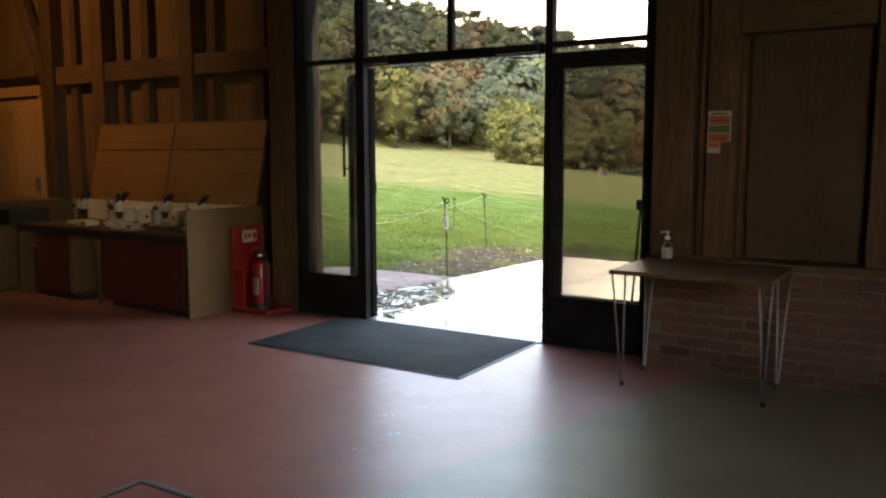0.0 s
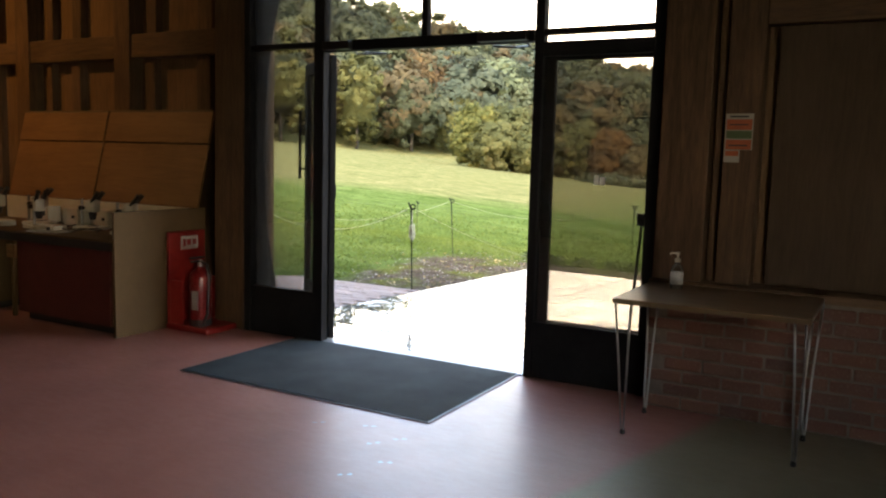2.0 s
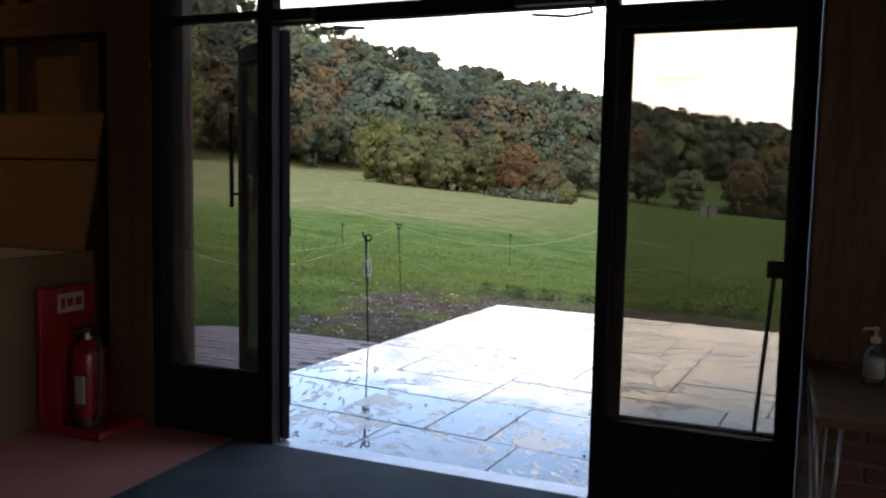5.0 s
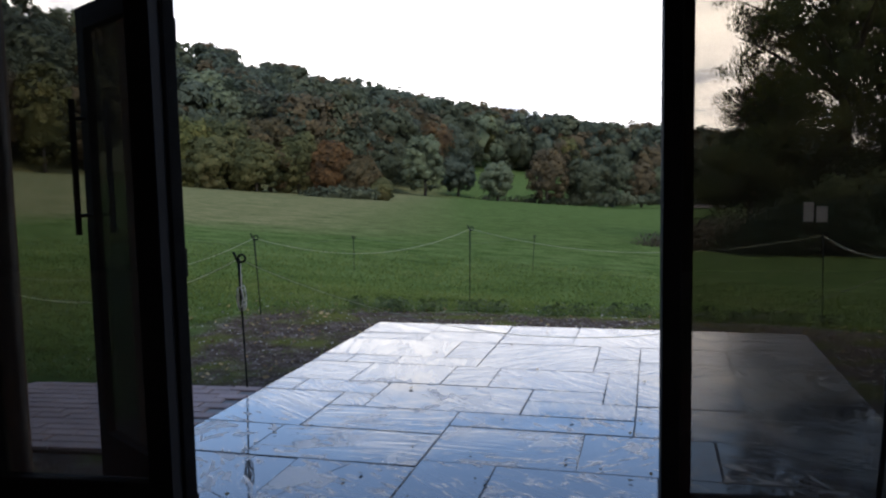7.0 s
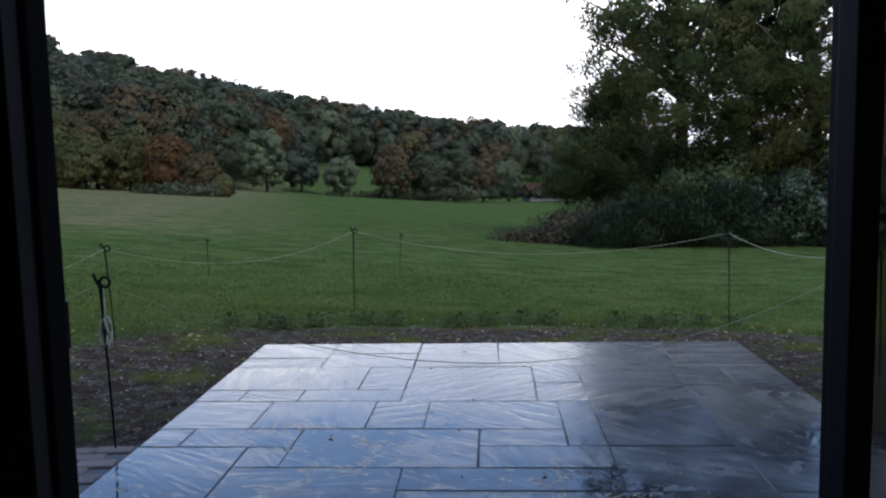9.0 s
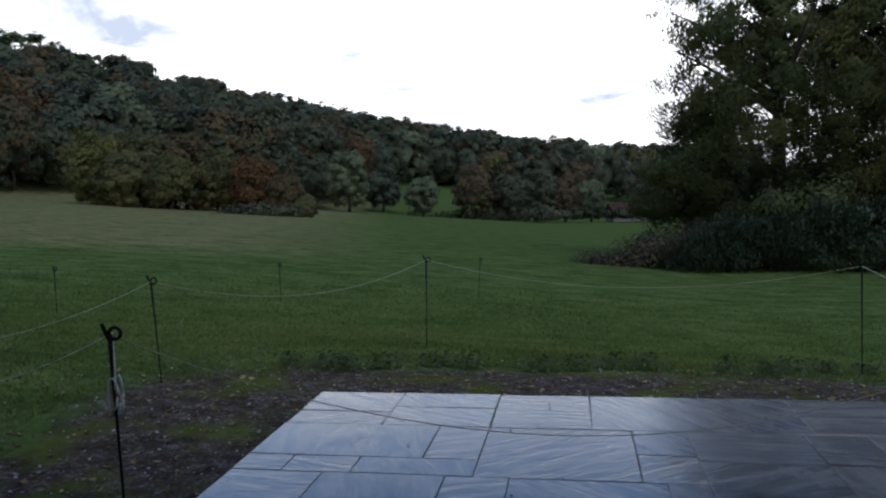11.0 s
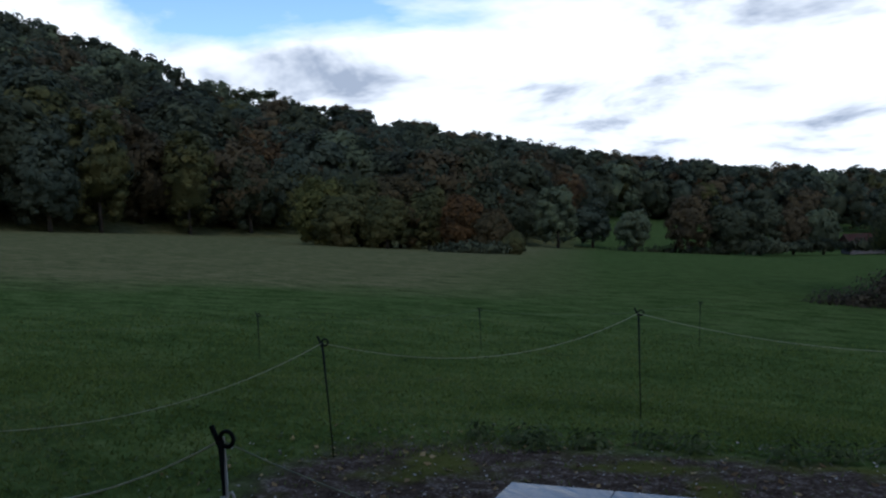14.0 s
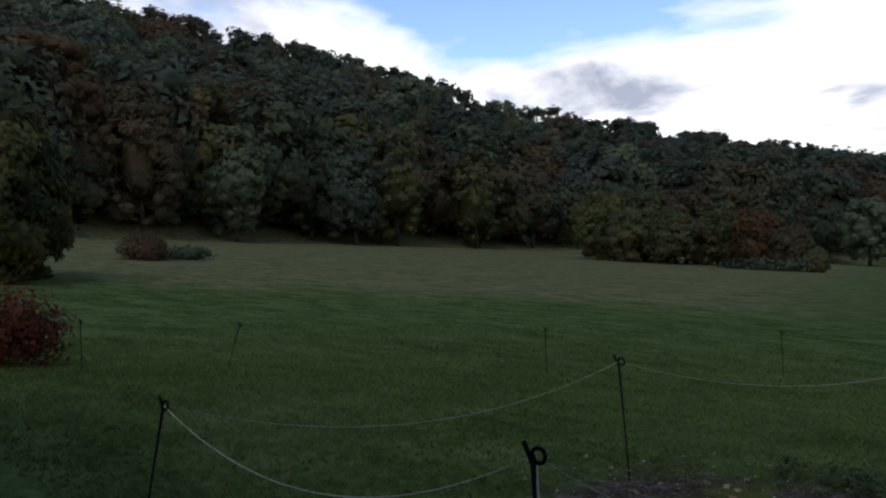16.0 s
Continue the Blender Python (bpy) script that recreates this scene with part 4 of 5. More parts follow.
part("label", boxes([(-0.005, -0.0915, 0.13, 0.055, -0.078, 0.28)], 0.002), PAPER, ext)
part("rubber_band", lathe([(0.0895, 0.0), (0.0905, 0.03), (0.0895, 0.05)], 24), BLACK, ext)

# ---- warm lamp on the roof beam over the bench ----
lampy = thing("spotlight", "warm spotlight fixed to the ceiling over the bench", "lamp", (-6.0, -1.9, 3.9))
part("stem", tube([(0, 0, 0.18), (0, 0, 0.70)], 0.012, 8), BLACK, lampy)
part("housing", lathe([(0.05, 0.18), (0.06, 0.16), (0.075, 0.0), (0.068, 0.0), (0.055, 0.10)], 16), BLACK, lampy)
bulb = new("spotlight_bulb", bpy.data.lights.new("spotlight_bulb", "SPOT"))
bulb.data.energy, bulb.data.color, bulb.data.spot_size, bulb.data.spot_blend, bulb.data.shadow_soft_size = 12.5, (1.0, 0.56, 0.22), radians(125), 0.8, 0.06
bulb.parent = lampy
bulb.matrix_basis = look((0, 0, -0.01), (0.1, 2.1, -0.9))

# ---- small pale marks on the floor ----
PALE_FILM = material("pale glossy film", 0.03, 0, 0.6)
PALE_FILM.bsdf.inputs["Base Color"].default_value = (0.45, 0.44, 0.44, 1)
for k, (x, y) in enumerate(((-0.26, -1.42), (-0.02, -1.50), (-0.10, -1.62), (0.09, -1.80), (0.02, -2.02), (0.22, -2.25), (0.20, -2.52), (-0.52, -1.52))):
    spot = thing("wet_mark", "small pale glossy mark on the floor", "wet mark", (x, y, 0.0008), 25 + 13 * (k % 3), "wet marks on the floor")
    for s in (-1, 1):
        bm = bmesh.new()
        ring = [bm.verts.new((s * 0.022 + 0.013 * math.cos(a) * (1 + 0.3 * math.sin(3 * a + k)), 0.009 * math.sin(a) * (1 + 0.3 * math.cos(2 * a + k)), 0.0004)) for a in np.linspace(0, 6.283, 13)[:-1]]
        bm.faces.new(ring)
        part("film", bm, PALE_FILM.m, spot)

# ---- trees and shrubs ----


def crown_points(rng, count, lobes, shell=0.35, ruffle=0.35, whole=0.0):
    """Points and outward normals in the outer shell of several overlapping lobes (x, y, z, rx, ry, rz)."""
    lob = np.array(lobes, float)
    size = (lob[:, 3] * lob[:, 4] * lob[:, 5]) ** (2 / 3)
    pick = rng.choice(len(lob), count, p=size / size.sum())
    d = rng.normal(size=(count, 3))
    d /= np.linalg.norm(d, axis=1, keepdims=True)
    rad = 1 - shell * rng.random((count, 1)) ** 1.6 + 0.10 * rng.normal(size=(count, 1))
    l = lob[pick]
    p = l[:, :3] + d * rad * l[:, 3:]
    mid = lob[:, :3].mean(axis=0)
    size = np.mean(lob[:, 3:])
    n = d / l[:, 3:] + whole * (p - mid) / size ** 2 + rng.normal(size=(count, 3)) * ruffle / np.mean(l[:, 3:], axis=1, keepdims=True)
    return p, n


def sprays(rng, lobes, each, size):
    """Breaks every lobe (x, y, z, rx, ry, rz) of a crown into many small hanging sprays of leaves."""
    out = [(*l[:3], *(0.8 * q for q in l[3:])) for l in lobes if l[2] < 7.5]
    for l in lobes:
        d = rng.normal(size=(each, 3))
        d /= np.linalg.norm(d, axis=1, keepdims=True)
        rad = 0.42 + 0.58 * rng.random((each, 1)) ** 0.5
        c = np.array(l[:3]) + d * rad * np.array(l[3:])
        s = size * (0.5 + 0.9 * rng.random(each))
        out += [(c[i, 0], c[i, 1], c[i, 2], s[i], s[i], s[i] * (0.6 + 0.5 * rng.random())) for i in range(each)]
    return out


def trunk_bm(rng, tall, radius, limbs, spread):
    bm = tube([(0.06 * math.sin(k) * radius * 8, 0.05 * math.cos(k * 1.7) * radius * 8, tall * k / 6) for k in range(7)], [radius * (1 - 0.12 * k) for k in range(7)], 9)
    bm.faces.ensure_lookup_table()
    for i in range(limbs):
        a, z0 = rng.random() * 6.28, tall * (0.3 + 0.6 * rng.random())
        ln = spread * (0.5 + 0.5 * rng.random())
        pts = [(math.cos(a) * ln * s, math.sin(a) * ln * s, z0 + ln * (0.9 * s - 0.2 * s * s)) for s in (0, 0.35, 0.7, 1.0)]
        limb = tube(pts, [radius * 0.42, radius * 0.3, radius * 0.18, radius * 0.06], 6)
        mesh = bpy.data.meshes.new("limb")
        limb.to_mesh(mesh)
        limb.free()
        bm.from_mesh(mesh)
        bpy.data.meshes.remove(mesh)
    return bm


def plant(name, label, category, x, y, lobes, count, leaf, mat, rng, trunk=None, z=None, group="", shell=0.4):
    z = float(height(x, y)) if z is None else z
    t = thing(name, label, category, (x, y, z - 0.03), 0, group)
    if trunk:
        part("trunk", trunk_bm(rng, *trunk), BARK, t, smooth=True)
    p, n = crown_points(rng, count, lobes, 0.5 if leaf > 0.2 else shell, 1.0 if leaf > 0.2 else 0.35, 0.6)
    p[:, 2] = np.maximum(p[:, 2], 0.02)
    crown = new("crown", (flecks_mesh if leaf > 0.2 else quads_mesh)("crown", p, n, leaf * (0.6 + 0.8 * rng.random(count)), mat, rng))
    crown.parent = t
    if leaf > 0.2:
        body = new("leaf_mass", masses_mesh("leaf_mass", lobes, mat, rng))
        body.parent = t
    return t


def flecks_mesh(name, centres, normals, sizes, mat, rng):
    """Leaf clumps of far trees: one small three-cornered fleck each."""
    c, nrm = np.asarray(centres, float), np.asarray(normals, float)
    k = len(c)
    nrm = nrm / np.maximum(np.linalg.norm(nrm, axis=1, keepdims=True), 1e-6)
    a = np.cross(nrm, rng.normal(size=(k, 3)))
    a /= np.maximum(np.linalg.norm(a, axis=1, keepdims=True), 1e-6)
    b = np.cross(nrm, a)
    s = np.asarray(sizes, float)[:, None]
    v = np.empty((k, 3, 3))
    v[:, 0], v[:, 1], v[:, 2] = c + a * s, c + (-0.5 * a + 0.87 * b) * s, c + (-0.5 * a - 0.87 * b) * s
    mesh = bpy.data.meshes.new(name)
    mesh.vertices.add(3 * k)
    mesh.vertices.foreach_set("co", v.reshape(-1))
    mesh.loops.add(3 * k)
    mesh.loops.foreach_set("vertex_index", np.arange(3 * k, dtype=np.int32))
    mesh.polygons.add(k)
    mesh.polygons.foreach_set("loop_start", np.arange(0, 3 * k, 3, dtype=np.int32))
    mesh.update(calc_edges=True)
    mesh.materials.append(mat)
    return mesh


BALL = bmesh.new()
bmesh.ops.create_icosphere(BALL, subdivisions=1, radius=1.0)
BALL_V = np.array([v.co[:] for v in BALL.verts])
BALL_F = np.array([[v.index for v in f.verts] for f in BALL.faces])
BALL.free()


def masses_mesh(name, lobes, mat, rng):
    """The leafy masses of crowns: uneven rounded bodies, one for every lobe (x, y, z, rx, ry, rz)."""
    lob = np.array(lobes, float)
    k, m = len(lob), len(BALL_V)
    ph = rng.random((k, 1, 3)) * 6.28
    d = BALL_V[None]
    bulge = 1 + 0.09 * np.sin(5.1 * d[..., :1] + ph[..., :1]) + 0.09 * np.sin(4.3 * d[..., 1:2] + ph[..., 1:2]) + 0.09 * np.sin(6.0 * d[..., 2:] + ph[..., 2:]) + 0.13 * rng.normal(size=(k, m, 1))
    v = lob[:, None, :3] + d * bulge * lob[:, None, 3:] * 0.66
    f = (BALL_F[None] + (np.arange(k) * m)[:, None, None]).reshape(-1, 3)
    mesh = bpy.data.meshes.new(name)
    mesh.vertices.add(k * m)
    mesh.vertices.foreach_set("co", v.reshape(-1))
    mesh.loops.add(3 * len(f))
    mesh.loops.foreach_set("vertex_index", f.reshape(-1).astype(np.int32))
    mesh.polygons.add(len(f))
    mesh.polygons.foreach_set("loop_start", np.arange(0, 3 * len(f), 3, dtype=np.int32))
    mesh.update(calc_edges=True)
    mesh.materials.append(mat)
    return mesh


def tree_lobes(rng, rad, tall, base, k, size=1.0):
    """Many small leaf clumps over an uneven egg-shaped crown, with gaps between them."""
    out = [(0, 0, base + tall * 0.46, rad * 0.66, rad * 0.66, tall * 0.42)]
    lean, fat = rng.random() * 6.28, 0.75 + 0.5 * rng.random()
    for i in range(k):
        a, h = rng.random() * 6.28, rng.random() ** 0.8
        reach = rad * math.sin(math.pi * (0.14 + 0.76 * h)) ** 0.7 * (0.86 + 0.22 * math.cos(a - lean)) * (0.8 + 0.25 * rng.random())
        s = rad * (0.20 + 0.20 * rng.random()) * fat * size
        out.append((math.cos(a) * reach * 0.86, math.sin(a) * reach * 0.86, base + tall * (0.06 + 0.9 * h), s, s, s * 0.8))
    return out


WOOD_KINDS = [(LEAF_OAK, 0.36, "dull green oak trees of the hillside wood"), (LEAF_BEECH, 0.20, "browning beech trees of the hillside wood"), (LEAF_ASH, 0.19, "blue-green ash trees of the hillside wood"),
              (LEAF_WILLOW, 0.10, "pale green trees of the hillside wood"), (LEAF_GOLD, 0.045, "golden autumn trees of the hillside wood"), (LEAF_RUST, 0.025, "rust-coloured autumn trees of the hillside wood"),
              (LEAF_YEW, 0.08, "very dark yews of the hillside wood")]


def woods():
    """The hanging wood on the hill: many crowns of leaf clumps, joined by colour."""
    rng = np.random.default_rng(7)
    cs, ns, ss, who = [], [], [], []
    bodies = [[] for _ in WOOD_KINDS]
    spots = []
    for i in range(1000):
        az = -17 + 90 * rng.random()
        re, rr = np.interp(az, AZ, EDGE_R), np.interp(az, AZ, RIDGE_R)
        back = 9 + 75 * float(1 - smooth(5.0, 14.0, az))
        spots.append((az, re + back + (rr - re - back) * rng.random() ** 1.15, 1.0))
    for i in range(130):
        az = -17 + 90 * (i + rng.random()) / 130
        spots.append((az, np.interp(az, AZ, EDGE_R) + 3 + 75 * float(1 - smooth(5.0, 14.0, az)) + 9 * rng.random(), 0.55 + 0.5 * rng.random()))
    for az, r, scale in spots:
        x, y = polar(az, r)
        z = float(height(x, y))
        far = max(1.0, r / 150)
        tall = TREE_H * (0.66 + 0.5 * rng.random()) * scale
        rad = tall * (0.36 + 0.16 * rng.random()) * (1 + 0.10 * (far - 1))
        n = int(1750 / far ** 0.75 * scale)
        shape = tree_lobes(rng, rad, tall * 0.95, tall * 0.03, 56 if far < 1.4 else 30, 0.75)
        p, nn = crown_points(rng, n, shape[1:], 0.6, 0.8, 0.9)
        cs.append(p + (x, y, z))
        ns.append(nn)
        ss.append((0.21 + 0.25 * rng.random(n)) * far ** 0.6 * rad / 5.2)
        k = int(rng.choice(len(WOOD_KINDS), p=[q[1] for q in WOOD_KINDS]))
        if r > 330 and k > 2:
            k = int(rng.integers(0, 3))
        who.append(np.full(n, k))
        bodies[k] += [(x + l[0], y + l[1], z + l[2], *l[3:]) for l in shape[:12]]
    cs, ns, ss, who = np.concatenate(cs), np.concatenate(ns), np.concatenate(ss), np.concatenate(who)
    for k, (mat, _, label) in enumerate(WOOD_KINDS):
        s = who == k
        tagged(new("woodland", flecks_mesh("woodland", cs[s], ns[s], ss[s], mat, rng)), label, "woodland", kind="stuff")
        tagged(new("woodland", masses_mesh("woodland", bodies[k], mat, rng)), label, "woodland", kind="stuff")


def polar(az, r):
    return -math.sin(math.radians(az)) * r, math.cos(math.radians(az)) * r


woods()
RNG = np.random.default_rng(21)


# trees that stand out along the wood edge
for az, out, rad, tall, mat, lab in ((41.5, -2, 5.2, 17.5, LEAF_GOLD, "tall yellow-green tree standing out of the wood edge"), (36.0, -1, 5.0, 16.0, LEAF_GOLD, "yellowing tree at the wood edge"),
                                     (44.5, -3, 5.6, 12.5, LEAF_ASH, "grey-green spreading tree at the wood edge"), (52.6, -2, 4.6, 14.0, LEAF_WILLOW, "pale green tree at the wood edge"),
                                     (51.5, 12, 5.0, 19.0, LEAF_RUST, "orange-topped tree behind the wood edge"), (58.5, 2, 5.8, 17.0, LEAF_BEECH, "browning tree at the wood edge"),
                                     (32.0, 3, 5.4, 13.0, LEAF_OAK, "dull green tree at the wood edge"), (47.5, 2, 5.6, 15.5, LEAF_OAK, "dull green tree at the wood edge"),
                                     (64.0, 8, 6.5, 20.0, LEAF_RUST, "tall orange-brown tree at the wood edge"), (39.0, 6, 5.2, 15.0, LEAF_BEECH, "browning tree at the wood edge")):
    x, y = polar(az, float(np.interp(az, AZ, EDGE_R)) + out)
    plant("wood_edge_tree", lab, "tree", x, y, tree_lobes(RNG, rad, tall * 0.95, tall * 0.02, 110, 0.62), 6500, 0.24, mat, RNG, (tall * 0.7, 0.3, 6, rad * 0.6), group="trees along the wood edge")
# the island thicket in the meadow
for az, r, rad, tall, mat, lab in ((27.2, 90, 4.0, 7.6, LEAF_THICKET_GOLD, "yellow-green rounded tree of the thicket in the meadow"), (24.6, 92, 5.0, 8.0, LEAF_THICKET, "dull green rounded tree of the thicket in the meadow"),
                                   (21.9, 92, 5.0, 8.6, LEAF_THICKET_BROWN, "browning rounded tree of the thicket in the meadow"), (19.9, 91, 4.2, 7.2, LEAF_THICKET, "dull green rounded tree of the thicket in the meadow"),
                                   (17.6, 88, 3.0, 6.2, LEAF_THICKET_RUST, "orange autumn tree of the thicket in the meadow"), (15.4, 87, 2.9, 4.9, LEAF_THICKET_BROWN, "small browning tree of the thicket in the meadow"),
                                   (25.8, 88, 3.8, 5.6, LEAF_THICKET, "dull green bushy tree of the thicket in the meadow"), (22.9, 88, 3.6, 5.6, LEAF_THICKET, "dull green bushy tree of the thicket in the meadow"),
                                   (14.0, 86, 1.5, 2.6, LEAF_THICKET, "low green bush of the thicket in the meadow")):
    x, y = polar(az, r)
    plant("thicket_tree", lab, "tree", x, y, tree_lobes(RNG, rad, tall * 0.98, -0.2, 110, 0.62), 7500, 0.205, mat, RNG, (tall * 0.6, 0.25, 4, rad * 0.6), group="thicket in the meadow")
x, y = polar(17.2, 83)
plant("low_shrub", "low dark green shrub in front of the thicket", "shrub", x, y, [(-2.2, 0, 0.3, 2.2, 1.2, 0.8), (0, 0, 0.4, 2.4, 1.3, 1.0), (2.4, 0, 0.3, 2.0, 1.2, 0.8)], 1200, 0.22, LEAF_OAK, RNG)
# field trees by the far hedge
for az, r, rad, tall, mat, lab in ((10.7, 140, 4.6, 11.0, LEAF_WILLOW, "pale green willow at the far edge of the meadow"), (5.5, 140, 3.4, 7.0, LEAF_WILLOW, "pale round willow at the far edge of the meadow"),
                                   (2.0, 146, 4.6, 10.2, LEAF_BEECH, "browning tree at the far edge of the meadow"), (-2.6, 156, 5.0, 10.5, LEAF_OAK, "green tree at the far edge of the meadow"),
                                   (-6.4, 162, 4.6, 8.5, LEAF_WILLOW, "pale tree at the far edge of the meadow"), (13.2, 146, 4.6, 9.5, LEAF_OAK, "green tree at the far edge of the meadow"), (-0.6, 149, 4.2, 9.0, LEAF_OAK, "dull green tree at the far edge of the meadow"),
                                   (-4.6, 158, 4.4, 8.6, LEAF_BEECH, "browning tree at the far edge of the meadow"), (8.3, 152, 4.0, 9.0, LEAF_ASH, "grey-green tree at the far edge of the meadow"), (-10.5, 160, 5.0, 9.5, LEAF_OAK, "green tree at the far edge of the meadow")):
    x, y = polar(az, r)
    plant("field_tree", lab, "tree", x, y, tree_lobes(RNG, rad, tall * 0.9, tall * 0.06, 80, 0.62), 4200, 0.27, mat, RNG, (tall * 0.6, 0.3, 4, rad * 0.6), group="trees along the far hedge")
hx, hy = polar(0.5, 147)
hedge_l = [(-26 + 2.75 * k, 0.9 * math.sin(k * 1.3), 0.7, 2.0, 1.2, 1.2 + 0.4 * math.sin(k * 2.1)) for k in range(28)]
plant("far_hedge", "dark clipped hedge along the far field edge", "hedge", hx, hy, hedge_l, 5200, 0.4, LEAF_OAK, RNG)
# a building with a red roof behind the hedge
hx, hy = polar(-8.9, 158)
house = thing("farm_building", "low farm building with a red tiled roof far off", "building", (hx, hy, float(height(hx, hy)) + 0.2), 9)
part("wall", boxes([(-3.6, -2.5, 0, 3.6, 2.5, 2.3)], 0.02), PLASTER, house)
roof_bm = bmesh.new()
rv = [roof_bm.verts.new(c) for c in ((-3.9, -2.9, 2.2), (3.9, -2.9, 2.2), (3.9, 0, 3.5), (-3.9, 0, 3.5), (-3.9, 2.9, 2.2), (3.9, 2.9, 2.2))]
for f in ((0, 1, 2, 3), (3, 2, 5, 4), (0, 3, 4), (1, 5, 2), (0, 4, 5, 1)):
    roof_bm.faces.new([rv[i] for i in f])
part("roof", roof_bm, ROOF_TILE, house, "red tiled roof")
for k in range(3):
    part("window", boxes([(-2.6 + 2.0 * k, -2.53, 0.9, -1.8 + 2.0 * k, -2.48, 1.8)], 0.01), BLACK, house)

# the tall dark trees and the ivy bank on the right


def grown(lobes, wide, high):
    return [(x * wide, y * wide, z * high, rx * wide, ry * wide, rz * high) for x, y, z, rx, ry, rz in lobes]


ASH_A = grown([(0, 0, 9.2, 2.6, 2.4, 3.4), (-1.5, 0, 7.2, 1.8, 1.8, 2.4), (1.6, 0.3, 7.0, 2.0, 1.9, 2.6), (-1.3, 0, 10.6, 1.5, 1.5, 2.2), (1.2, 0, 11.4, 1.6, 1.6, 2.4), (0.2, -0.4, 4.6, 2.4, 2.2, 2.4), (2.4, 0, 9.6, 1.3, 1.3, 1.8), (2.2, 0, 5.0, 1.9, 1.6, 2.4), (-1.7, 0, 4.9, 1.5, 1.4, 2.0), (-1.5, -0.2, 2.8, 1.7, 1.4, 1.8), (3.0, 0, 6.4, 1.3, 1.2, 1.8), (0.8, -0.2, 2.6, 1.8, 1.4, 1.6)], 1.62, 1.55)
ASH_B = grown([(0, 0, 8.4, 2.8, 2.6, 3.4), (-1.6, 0, 6.2, 1.9, 1.8, 2.2), (1.6, 0, 6.6, 2.0, 1.9, 2.6), (0.3, 0, 11.0, 1.9, 1.8, 2.4), (0, -0.3, 4.0, 2.6, 2.2, 2.2), (-2.2, 0, 4.4, 1.8, 1.5, 2.2), (-1.4, 0, 9.6, 1.5, 1.4, 1.8)], 1.62, 1.55)
YEW = grown([(0, 0, 1.6, 1.5, 1.4, 1.6), (0.2, 0, 3.2, 1.35, 1.3, 1.5), (0.35, 0, 4.6, 1.1, 1.1, 1.3), (0.6, 0, 5.8, 0.8, 0.8, 1.1), (1.0, 0, 6.8, 0.7, 0.7, 1.0), (-0.6, 0, 3.8, 0.6, 0.5, 0.5), (-0.8, 0, 2.4, 0.7, 0.6, 0.6)], 1.6, 1.12)
HAW_A = grown([(0, 0, 3.4, 1.7, 1.5, 1.7), (1.4, 0, 4.6, 1.5, 1.3, 1.5), (-1.0, 0, 2.6, 1.1, 1.0, 1.0), (2.6, 0, 3.4, 1.5, 1.3, 1.6)], 1.6, 1.4)
HAW_B = grown([(0, 0, 2.6, 1.9, 1.5, 1.7), (-1.3, 0, 1.9, 1.3, 1.2, 1.4), (1.6, 0, 3.4, 1.7, 1.4, 1.7), (-0.5, 0, 4.4, 1.4, 1.2, 1.2)], 1.6, 1.4)
HOLLY = grown([(0, 0, 1.6, 1.3, 1.0, 1.6), (1.3, 0, 2.0, 1.3, 1.0, 1.8), (2.6, 0.3, 1.8, 1.3, 1.0, 1.7), (-1.0, 0.2, 1.0, 0.9, 0.8, 1.0)], 1.6, 1.4)
IVY = grown([(-4.6, -0.3, 0.75, 1, 0.9, 1), (-3.4, 0, 1.05, 1.5, 1.2, 1.3), (-1.8, 0, 1.25, 1.7, 1.3, 1.5), (0, -0.2, 1.45, 1.8, 1.5, 1.8), (1.9, -0.4, 1.55, 1.8, 1.6, 2), (3.8, -0.5, 1.55, 1.9, 1.6, 2.1), (5.8, -0.5, 1.55, 2, 1.6, 2.1), (8, -0.4, 1.55, 2, 1.6, 2.1)], 1.62, 1.1)
plant("tall_tree", "tall dark ash tree standing behind an ivy bank", "tree", 11.5, 36.1, sprays(RNG, ASH_A, 70, 0.56), 120000, 0.10, LEAF_DARK, RNG, (18.0, 0.36, 34, 5.0), group="trees behind the ivy bank", shell=0.8)
plant("tall_tree", "tall dark ash tree standing behind an ivy bank", "tree", 17.4, 35.3, sprays(RNG, ASH_B, 60, 0.55), 62000, 0.108, LEAF_DARK, RNG, (16.0, 0.40, 30, 4.8), group="trees behind the ivy bank", shell=0.8)
plant("yew_tree", "dark feathery conifer at the end of the bank", "tree", 7.8, 37.0, sprays(RNG, YEW, 40, 0.50), 42000, 0.088, LEAF_DARK, RNG, (6.0, 0.20, 8, 0.9), group="trees behind the ivy bank", shell=0.6)
plant("hawthorn", "yellowing hawthorn rising out of the ivy", "tree", 17.0, 34.1, sprays(RNG, HAW_A, 40, 0.62), 36000, 0.09, LEAF_HAW, RNG, (5.4, 0.16, 10, 2.4), shell=0.6)
plant("hawthorn", "dark green hawthorn rising out of the ivy", "tree", 23.6, 34.6, sprays(RNG, HAW_B, 40, 0.64), 30000, 0.092, LEAF_HAW, RNG, (5.2, 0.16, 10, 2.4), shell=0.6)
plant("holly", "dense dark holly bush between the trees", "shrub", 11.8, 34.8, sprays(RNG, HOLLY, 36, 0.60), 32000, 0.086, LEAF_DARK, RNG, (3.6, 0.10, 8, 1.8), shell=0.6)
plant("ivy_bank", "thick glossy ivy-covered bank beside the lawn", "hedge", 14.8, 32.8, sprays(RNG, IVY, 46, 0.50), 76000, 0.078, LEAF_IVY, RNG, (2.4, 0.14, 9, 3.2), shell=0.4)
